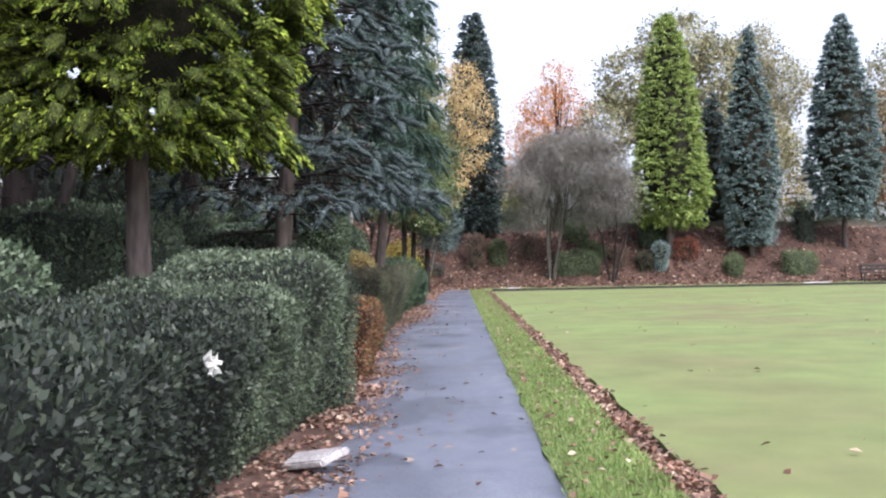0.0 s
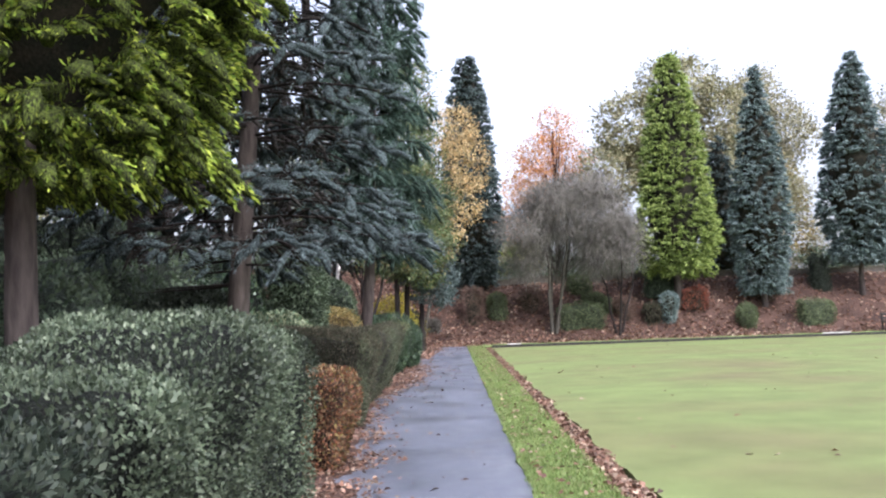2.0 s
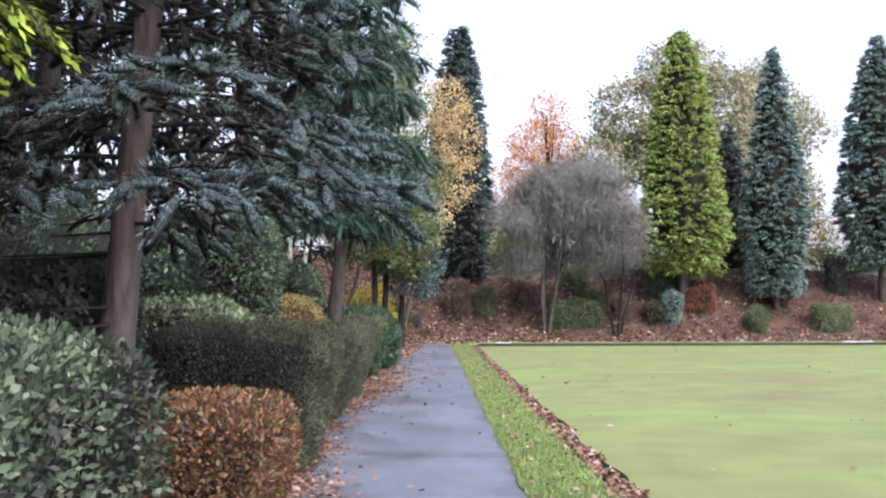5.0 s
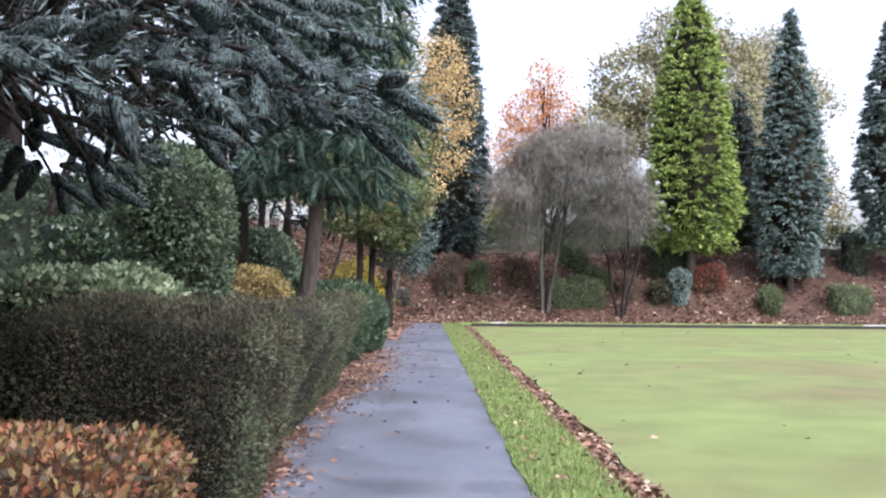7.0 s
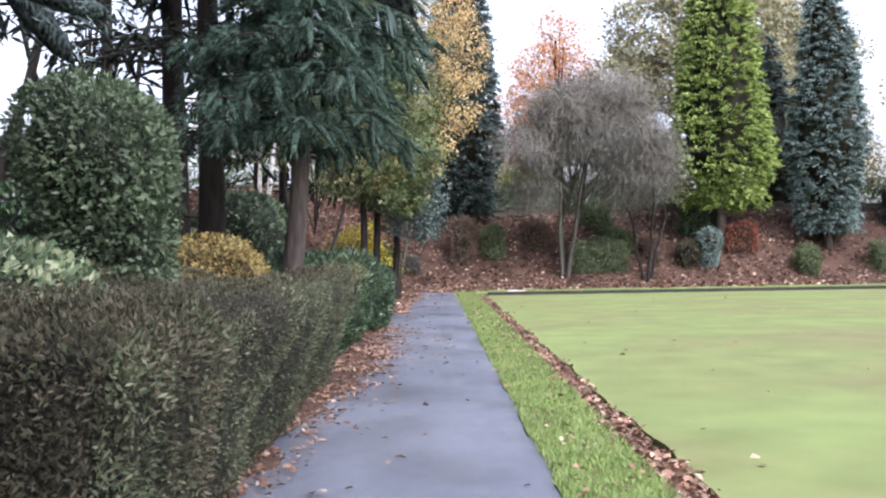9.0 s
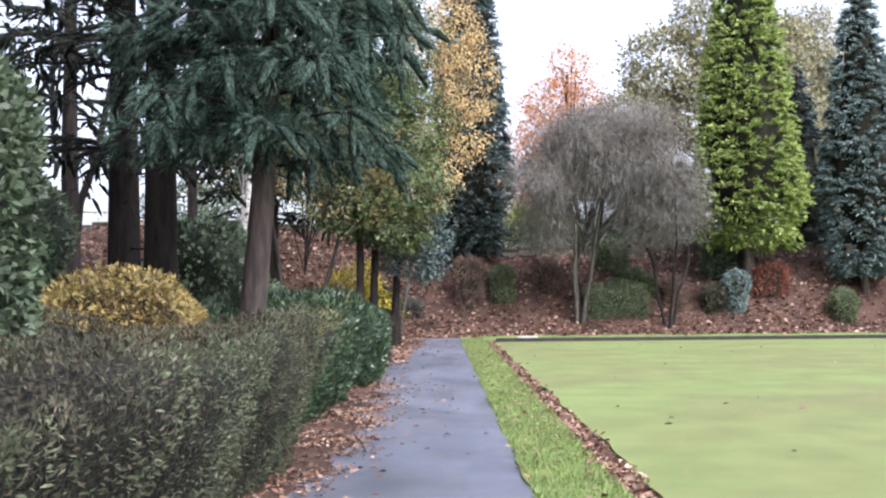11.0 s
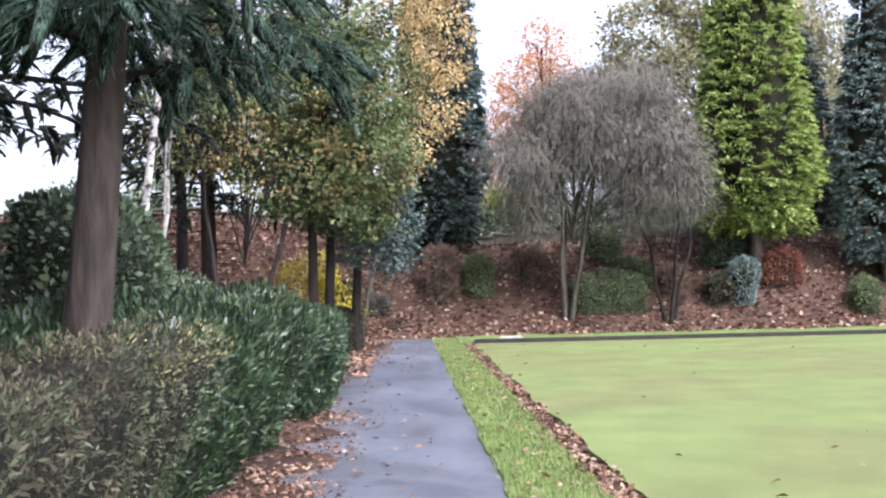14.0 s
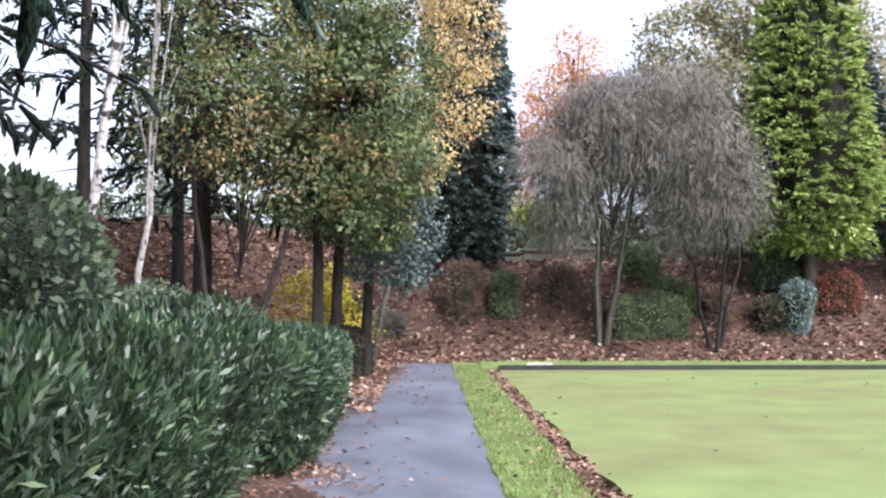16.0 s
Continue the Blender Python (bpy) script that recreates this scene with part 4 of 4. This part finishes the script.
# ---- trees on the far bank ----
column("dark_cypress", "tall narrow dark blue-green cypress on the bank", 1.08, 52.0, 3.0, 13.1, 1.25, "slate_needle", 1900, 12, 0.15, 81, 0.2, power=0.5)
column("golden_cypress", "bright golden-green conical cypress on the bank", 9.98, 50.5, 2.95, 12.5, 1.62, "gold_green", 2000, 11, 0.14, 82, 0.2, power=0.6, belly=0.12, tuft=0.25, ragged=0.15, lift=0.5)
column("blue_cypress", "slim blue-grey cypress with a short bare trunk", 13.68, 50.4, 2.1, 11.8, 1.2, "blue_needle", 1600, 12, 0.12, 83, 0.12, power=0.85, belly=0.3, group="blue cypresses", ragged=0.15, tuft=0.23)
column("blue_cypress", "broad blue-grey cypress with a bare trunk", 18.15, 51.0, 3.3, 12.4, 1.55, "blue_needle", 1900, 12, 0.12, 84, 0.12, power=0.7, belly=0.3, group="blue cypresses", ragged=0.15)
column("dark_cypress", "dark narrow cypress standing behind the bank", 13.0, 54.5, 2.2, 9.4, 1.0, "slate_needle", 600, 10, 0.17, 85, 0.15, power=0.7)
hedge("bush", "dark low bush at the foot of the golden cypress", 8.6, 10.0, 50.6, 51.6, 1.0, "holly", 4000, 0.08, 89, 0.4, category="bush", shag=0.1, bumps=0.15)
leafy_tree("weeping_tree", "grey-brown weeping tree with drooping bare twigs", 4.4, 49.3, [(4.9, 48.3, 5.6, 1.5, 1.3, 1.2), (6.3, 48.4, 5.2, 1.35, 1.2, 1.2), (3.3, 48.2, 4.8, 1.1, 1.1, 0.8), (5.7, 48.2, 6.4, 1.4, 1.2, 0.7), (7.2, 48.3, 4.2, 0.7, 0.9, 1.2), (4.3, 48.1, 6.0, 1.2, 1.1, 0.7), (3.3, 48.6, 3.7, 0.6, 0.8, 0.9), (6.3, 48.8, 3.7, 0.8, 0.9, 0.9), (5.0, 49.4, 4.2, 1.3, 0.8, 0.9)], "willow", 46, 0.3, 86, 0.055, "grey_bark", 1250, (0.4, -0.6), 4, droop=1.2, aspect=0.05, clump=0.55, fork=0.42, spread=0.13)
leafy_tree("weeping_tree", "small twiggy tree with thin bare stems", 7.1, 49.0, [(7.0, 49.0, 4.4, 0.9, 0.9, 1.0)], "willow", 40, 0.26, 87, 0.045, "dark_bark", 170, (0.1, 0), 3, droop=0.9, aspect=0.07, clump=0.35)
hedge("red_bush", "rust-red low bush under the golden cypress", 9.95, 11.2, 50.0, 50.9, 0.95, "red_leaf", 3500, 0.08, 88, 0.35, category="bush", shag=0.12, z0=1.15)

# ---- beyond the bank ----
leafy_tree("autumn_tree", "distant maple with orange and pink autumn leaves", 7.2, 75.0, [(7.2, 75, 13.2, 1.5, 1.5, 1.7), (6.0, 75, 11.2, 1.8, 1.6, 1.7), (8.4, 75, 11.4, 1.5, 1.5, 1.6), (5.0, 75, 9.2, 1.7, 1.6, 1.5), (7.2, 75, 9.0, 2.2, 2, 1.6), (4.2, 75, 7.0, 1.6, 1.6, 1.4)], "orange", 16, 0.17, 91, 0.2, "dark_bark", 800, clump=0.5, shell=0.1, aspect=0.5)
leafy_tree("tree", "large distant tree with thinning olive-brown leaves", 14.2, 70.0, [(14.4, 70, 14.5, 2.6, 2.4, 2.4), (11.6, 70, 12.4, 2.3, 2.2, 2.3), (16.8, 70, 13.0, 2.2, 2.2, 2.4), (10.2, 70, 9.6, 2.1, 2.0, 2.2), (13.5, 70, 10.4, 2.6, 2.4, 2.4), (17.4, 70, 9.6, 2.0, 2.0, 2.2)], "olive", 16, 0.22, 92, 0.22, "grey_bark", 1700, clump=0.55, shell=0.4)
leafy_tree("tree", "distant pale tree with sparse autumn leaves", 22.0, 78.0, [(21.6, 78, 15.5, 2.0, 2.0, 2.2), (23.6, 78, 13.0, 2.2, 2.0, 2.4), (20.8, 78, 11.8, 2.0, 2.0, 2.2), (22.4, 78, 9.0, 2.5, 2.2, 2.0)], "pale", 18, 0.22, 93, 0.2, "grey_bark", 1000, clump=0.6, shell=0.2)
leafy_tree("tree", "distant pale tree with sparse autumn leaves", 31.0, 76.0, [(31, 76, 13, 2.8, 2.4, 3.0), (29, 76, 10, 2.2, 2.2, 2.4), (33.5, 76, 10, 2.4, 2.2, 2.6)], "pale", 14, 0.26, 94, 0.25, "dark_bark", 600, clump=0.65, shell=0.2)
leafy_tree("tree", "yellowing tree behind the bank", 17.2, 60.0, [(17.0, 60, 7.2, 1.7, 1.4, 1.9), (17.8, 60, 4.8, 1.9, 1.4, 1.7), (16.0, 60, 4.6, 1.5, 1.3, 1.5)], "olive", 24, 0.15, 95, 0.12, "dark_bark", 600, clump=0.4, extra=("yellow", 0.25))
leafy_tree("tree", "russet tree at the edge of the bank", 22.6, 57.0, [(22.4, 57, 7.6, 1.6, 1.5, 2.2), (23.2, 57, 5.2, 1.8, 1.6, 1.8)], "copper", 20, 0.16, 96, 0.12, "dark_bark", 360, clump=0.4)
leafy_tree("bush", "yellow-green bush behind the wall", 2.6, 57.5, [(2.4, 57.5, 4.1, 1.3, 0.9, 0.9), (3.8, 57.7, 3.9, 1.1, 0.9, 0.7)], "pale", 24, 0.14, 97, 0.05, "dark_bark", 260, category="bush", clump=0.3, extra=("gold", 0.3))
for i, (x, y, w, h) in enumerate([(7.5, 57, 2.6, 1.9), (4.6, 56.4, 2.4, 1.5), (10.6, 57.5, 2.4, 2.1), (13.5, 58, 2.6, 1.5), (20.5, 58, 2.8, 1.8), (27, 57, 3.0, 2.2), (-2.5, 58, 2.4, 2.4), (-9, 56.5, 2.6, 2.0), (34, 58, 3.5, 2.6)]):
    g = ground_z(x, y)
    leafy_tree("bush", "dark evergreen bush behind the low wall", x, y, [(x, y, g + 0.55 * h, 0.55 * w, 0.9, 0.5 * h), (x - 0.6 * w, y, g + 0.4 * h, 0.45 * w, 0.8, 0.4 * h), (x + 0.6 * w, y, g + 0.42 * h, 0.5 * w, 0.8, 0.42 * h)], "holly", 17, 0.15, 110 + i, 0.05, "dark_bark", 230, group="bushes behind the wall", category="bush", clump=0.3, fork=0.3)
for i, (x, y, s) in enumerate([(-2.0, 66, 0.9), (-8.0, 64, 1.0), (-24, 62, 1.1), (-20, 48, 1.1), (-22, 36, 1.0), (-20, 24, 1.0), (-19, 10, 1.0), (27, 66, 0.8), (38, 64, 1.0), (46, 58, 1.1)]):
    leafy_tree("tree", "far tree with thinning leaves against the sky", x, y, [(x, y, 9.0 * s, 2.6, 2.4, 2.4), (x + 1.8, y, 7.2 * s, 2.0, 2.0, 1.8), (x - 1.8, y, 7.0 * s, 2.0, 2.0, 1.8)], "olive", 10, 0.28, 130 + i, 0.18, "dark_bark", 320, clump=0.6, shell=0.2, group="far trees")

# ---- clipped shrubs on the bank ----
for i, (x0, x1, y, d, h, m, lab) in enumerate([
        (1.57, 2.45, 50.39, 0.89, 1.14, "thuja_green", "small light green shrub on the leafy bank"),
        (4.48, 6.62, 49.65, 0.90, 1.11, "thuja_green", "low block of clipped green hedge on the bank"),
        (5.70, 6.72, 50.86, 0.90, 0.63, "thuja_green", "small clipped green shrub on the bank"),
        (6.55, 7.09, 50.41, 0.53, 0.77, "thuja_green", "small clipped green shrub on the bank"),
        (6.98, 7.90, 50.26, 0.90, 0.97, "dead_twig", "brown dying shrub on the bank"),
        (8.29, 9.07, 49.83, 0.77, 0.99, "thuja_brown", "small olive-brown rounded shrub on the bank"),
        (9.03, 9.71, 49.75, 0.69, 1.25, "blue_needle", "small upright blue-green conifer on the bank"),
        (-2.06, -1.26, 49.87, 0.80, 0.91, "thuja_brown", "small olive shrub beside the path end"),
        (-1.25, -0.39, 49.71, 0.86, 0.70, "willow", "low grey twiggy shrub on the bank"),
        (0.60, 1.42, 50.12, 0.82, 1.58, "dead_twig", "brown leafless shrub on the bank"),
        (12.17, 12.97, 49.36, 0.81, 1.03, "thuja_green", "small round green shrub on the bank"),
        (14.69, 16.33, 49.54, 0.90, 1.16, "thuja_green", "clipped round green shrub on the bank"),
        (15.92, 16.86, 51.38, 0.90, 1.61, "dark_needle", "dark rounded shrub at the top of the bank"),
        (3.06, 4.08, 50.97, 0.90, 0.99, "dead_twig", "brown twiggy shrub under the weeping tree"),
        (5.29, 6.35, 51.95, 0.90, 0.88, "thuja_green", "green shrub near the top of the bank"),
        (13.20, 14.26, 51.13, 0.90, 0.72, "dead_twig", "brown dying shrub near the top of the bank")]):
    hedge("shrub", lab, x0, x1, y - d / 2, y + d / 2, h, m, 2600, 0.2 if m in ("dead_twig", "willow") else 0.085, 150 + i, min(x1 - x0, d, h) * 0.45, slim=0.1 if m in ("dead_twig", "willow") else 0.5, bumps=0.12, category="shrub", group="bank shrubs", shag=0.09, z0=ground_z((x0 + x1) / 2, y - d / 2 + 0.1) - 0.06)

# ---- low wall along the top of the bank ----
for i, (x0, x1) in enumerate([(-16, -1.5), (-1.5, 7.0), (7.0, 22), (22, 40)]):
    n = max(2, int((x1 - x0) / 1.0))
    w = thing("wall_%d" % (i + 1), "low dark stone wall along the top of the bank", "wall", x0, 53.2, 0, kind="structure")
    for k in range(n):
        xa = k * (x1 - x0) / n
        zz = ground_z(x0 + xa + 0.5, 53.2)
        for nm, mat, h0, h1, d in (("wall_length", "wall_stone", -0.3, 0.26, 0.15), ("coping_stone", "coping", 0.26, 0.34, 0.2)):
            bm = bmesh.new()
            bmesh.ops.create_cube(bm, size=1)
            ln = (x1 - x0) / n - 0.012
            for v in bm.verts:
                v.co = (xa + (v.co.x + 0.5) * ln, v.co.y * 2 * d, zz + (h1 if v.co.z > 0 else h0))
            bmesh.ops.bevel(bm, geom=bm.edges[:], offset=0.015, segments=1, affect="EDGES")
            me = bpy.data.meshes.new(nm)
            bm.to_mesh(me)
            bm.free()
            link_mesh(nm, me, M[mat], w)

# ---- fallen leaves and grass ----
r = np.random.default_rng(5)
n = 30000
lx, ly = r.uniform(-9, 26, n), TOE - 0.2 + 6.5 * np.power(r.random(n), 1.2)
keep = r.random(n) < np.where(lx > 13, 0.6, 1.0)
litter("fallen_leaves", "brown fallen leaves covering the bank", lx[keep], ly[keep], 6, (0.075, 0.19), tilt=0.8)
n = 13000
ly = r.uniform(36, 53, n)
lx = r.uniform(-11, -0.6, n)
litter("fallen_leaves", "brown fallen leaves under the trees", lx, ly, 7, (0.07, 0.16), 0.03)
n = 22000
ly = 3 + 45 * np.power(r.random(n), 1.15)
lx = edge_x(ly) + 0.1 - 0.85 * r.random(n) - 0.12 * np.abs(r.normal(size=n))
keep = (np.sin(3.1 * ly + 2 * lx) + np.sin(7.3 * ly - 5 * lx) + r.normal(0, 0.8, n)) > -0.35
lx, ly = lx[keep], ly[keep]
litter("fallen_leaves", "brown fallen leaves along the foot of the hedges", lx, ly, 8, (0.028, 0.068), 0.0, zf=lambda x, y: 0.02 + 0 * x)
n = 420
ly = r.uniform(4, 47, n)
lx = edge_x(ly) + np.abs(r.exponential(0.35, n))
lx = np.minimum(lx, 0.6)
litter("fallen_leaves", "scattered leaves on the asphalt path", lx, ly, 9, (0.05, 0.09), 0.0, zf=lambda x, y: 0.004 + 0 * x, tilt=0.25)
n = 21000
ly = 3 + 42.3 * np.power(r.random(n), 1.1)
lx = np.clip(r.normal(1.38, 0.07, n), DITCH_L - 0.1, GREEN_L + 0.02)
litter("fallen_leaves", "brown leaves filling the ditch beside the green", lx, ly, 10, (0.04, 0.08), 0.0, zf=lambda x, y: -0.03 + 0.02 * np.sin(3 * y), tilt=0.8)
n = 950
ly = 4 + 42 * np.power(r.random(n), 1.3)
lx = r.uniform(PATH_R, DITCH_L, n)
litter("fallen_leaves", "pale leaves scattered over the grass verge", lx, ly, 13, (0.03, 0.07), 0.03, zf=lambda x, y: 0.02 + 0 * x)
n = 150
ly = r.uniform(6, 45, n)
lx = GREEN_L + 14 * np.power(r.random(n), 1.6)
litter("fallen_leaves", "a few leaves scattered over the bowling green", lx, ly, 14, (0.05, 0.11), 0.0, zf=lambda x, y: 0.002 + 0 * x, tilt=0.25)


def blades(name, label, x, y, z, seed, tall):
    r = np.random.default_rng(seed)
    n = len(x)
    axis = np.stack([r.normal(0, 0.45, n), r.normal(0, 0.45, n), np.ones(n)], -1)
    face = r.normal(size=(n, 3))
    return tagged(link_mesh(name, leaves_mesh(name, np.stack([x, y, z], -1), axis, face, r.uniform(*tall, n), r.uniform(0.006, 0.013, n)), M["grass"]), label, "grass", kind="stuff")


n = 46000
gy = 4 + 43 * np.power(r.random(n), 1.5)
gx = r.uniform(PATH_R - 0.01, DITCH_L + 0.02, n)
blades("grass", "short green grass on the verge", gx, gy, 0.01 + 0 * gx, 15, (0.03, 0.075))

# ---- small things ----
def slab_stone():
    bm = bmesh.new()
    bmesh.ops.create_cube(bm, size=1)
    for v in bm.verts:
        v.co = (v.co.x * 0.32 * (1.0 + 0.35 * (v.co.y > 0)), v.co.y * 0.26, v.co.z * 0.05)
    bmesh.ops.bevel(bm, geom=bm.edges[:], offset=0.012, segments=2, affect="EDGES")
    me = bpy.data.meshes.new("paving_stone")
    bm.to_mesh(me)
    bm.free()
    ob = link_mesh("paving_stone", me, M["stone"])
    ob.matrix_world = pose(-0.9, 7.1, 0.085, 10, -9, -28)
    return tagged(ob, "broken pale paving stone lying in the leaves", "stone")


slab_stone()


def edging():
    """Dark timber edging under the far verge, with a few pale boards left on it."""
    for i, (x0, x1) in enumerate([(1.6, 12), (12, 24), (24, 43.5)]):
        me = poly_mesh("edging_board", [(x, y, z) for x in (x0, x1 - 0.01) for y in (GREEN_END + 0.24, GREEN_END + 0.29) for z in (-0.12, 0.085)], [(0, 1, 3, 2), (4, 6, 7, 5), (0, 4, 5, 1), (2, 3, 7, 6), (1, 5, 7, 3), (0, 2, 6, 4)])
        tagged(link_mesh("edging_board", me, M["dark_wood"]), "dark weathered timber edging of the green's ditch", "edging", "edging boards", "structure")
    for x0, x1, z in ((2.2, 2.75, 0.05), (14.5, 15.6, 0.06), (19.5, 21.0, 0.06)):
        bm = bmesh.new()
        bmesh.ops.create_cube(bm, size=1)
        for v in bm.verts:
            v.co = (v.co.x * (x1 - x0), v.co.y * 0.05, v.co.z * 0.05)
        bmesh.ops.bevel(bm, geom=bm.edges[:], offset=0.006, segments=1, affect="EDGES")
        me = bpy.data.meshes.new("white_board")
        bm.to_mesh(me)
        bm.free()
        ob = link_mesh("white_board", me, M["white_board"])
        ob.location = ((x0 + x1) / 2, GREEN_END + 0.262, 0.112)
        tagged(ob, "pale worn board lying along the ditch edging", "board", "pale boards")


edging()


def crumpled_paper():
    r = np.random.default_rng(3)
    bm = bmesh.new()
    bmesh.ops.create_grid(bm, x_segments=6, y_segments=5, size=0.034)
    for v in bm.verts:
        v.co += Vector((r.normal(0, 0.008), r.normal(0, 0.008), r.normal(0, 0.014)))
    bmesh.ops.solidify(bm, geom=bm.faces[:], thickness=0.002)
    me = bpy.data.meshes.new("paper_scrap")
    bm.to_mesh(me)
    bm.free()
    ob = link_mesh("paper_scrap", me, M["white_board"])
    ob.matrix_world = pose(-0.9, 4.25, 0.97, 70, 10, 60)
    return tagged(ob, "crumpled white scrap caught in the hedge", "litter")


crumpled_paper()


def bench(x, y):
    z = ground_z(x, y) + 0.0
    ob = thing("bench", "dark low wooden bench below the bank", "bench", x, y, z)
    def box(name, cx, cy, cz, sx, sy, sz):
        bm = bmesh.new()
        bmesh.ops.create_cube(bm, size=1)
        for v in bm.verts:
            v.co = (cx + v.co.x * sx, cy + v.co.y * sy, cz + v.co.z * sz)
        bmesh.ops.bevel(bm, geom=bm.edges[:], offset=0.008, segments=1, affect="EDGES")
        me = bpy.data.meshes.new(name)
        bm.to_mesh(me)
        bm.free()
        link_mesh(name, me, M["dark_wood"], ob)
    for k in range(3):
        box("seat_slat", 0, -0.15 + 0.15 * k, 0.44, 1.7, 0.12, 0.04)
    for k in range(2):
        box("back_slat", 0, 0.24, 0.58 + 0.15 * k, 1.7, 0.03, 0.1)
    for sx in (-0.75, 0.75):
        for sy, h in ((-0.18, 0.42), (0.22, 0.78)):
            box("leg", sx, sy, h / 2, 0.07, 0.06, h)


bench(18.6, 48.0)
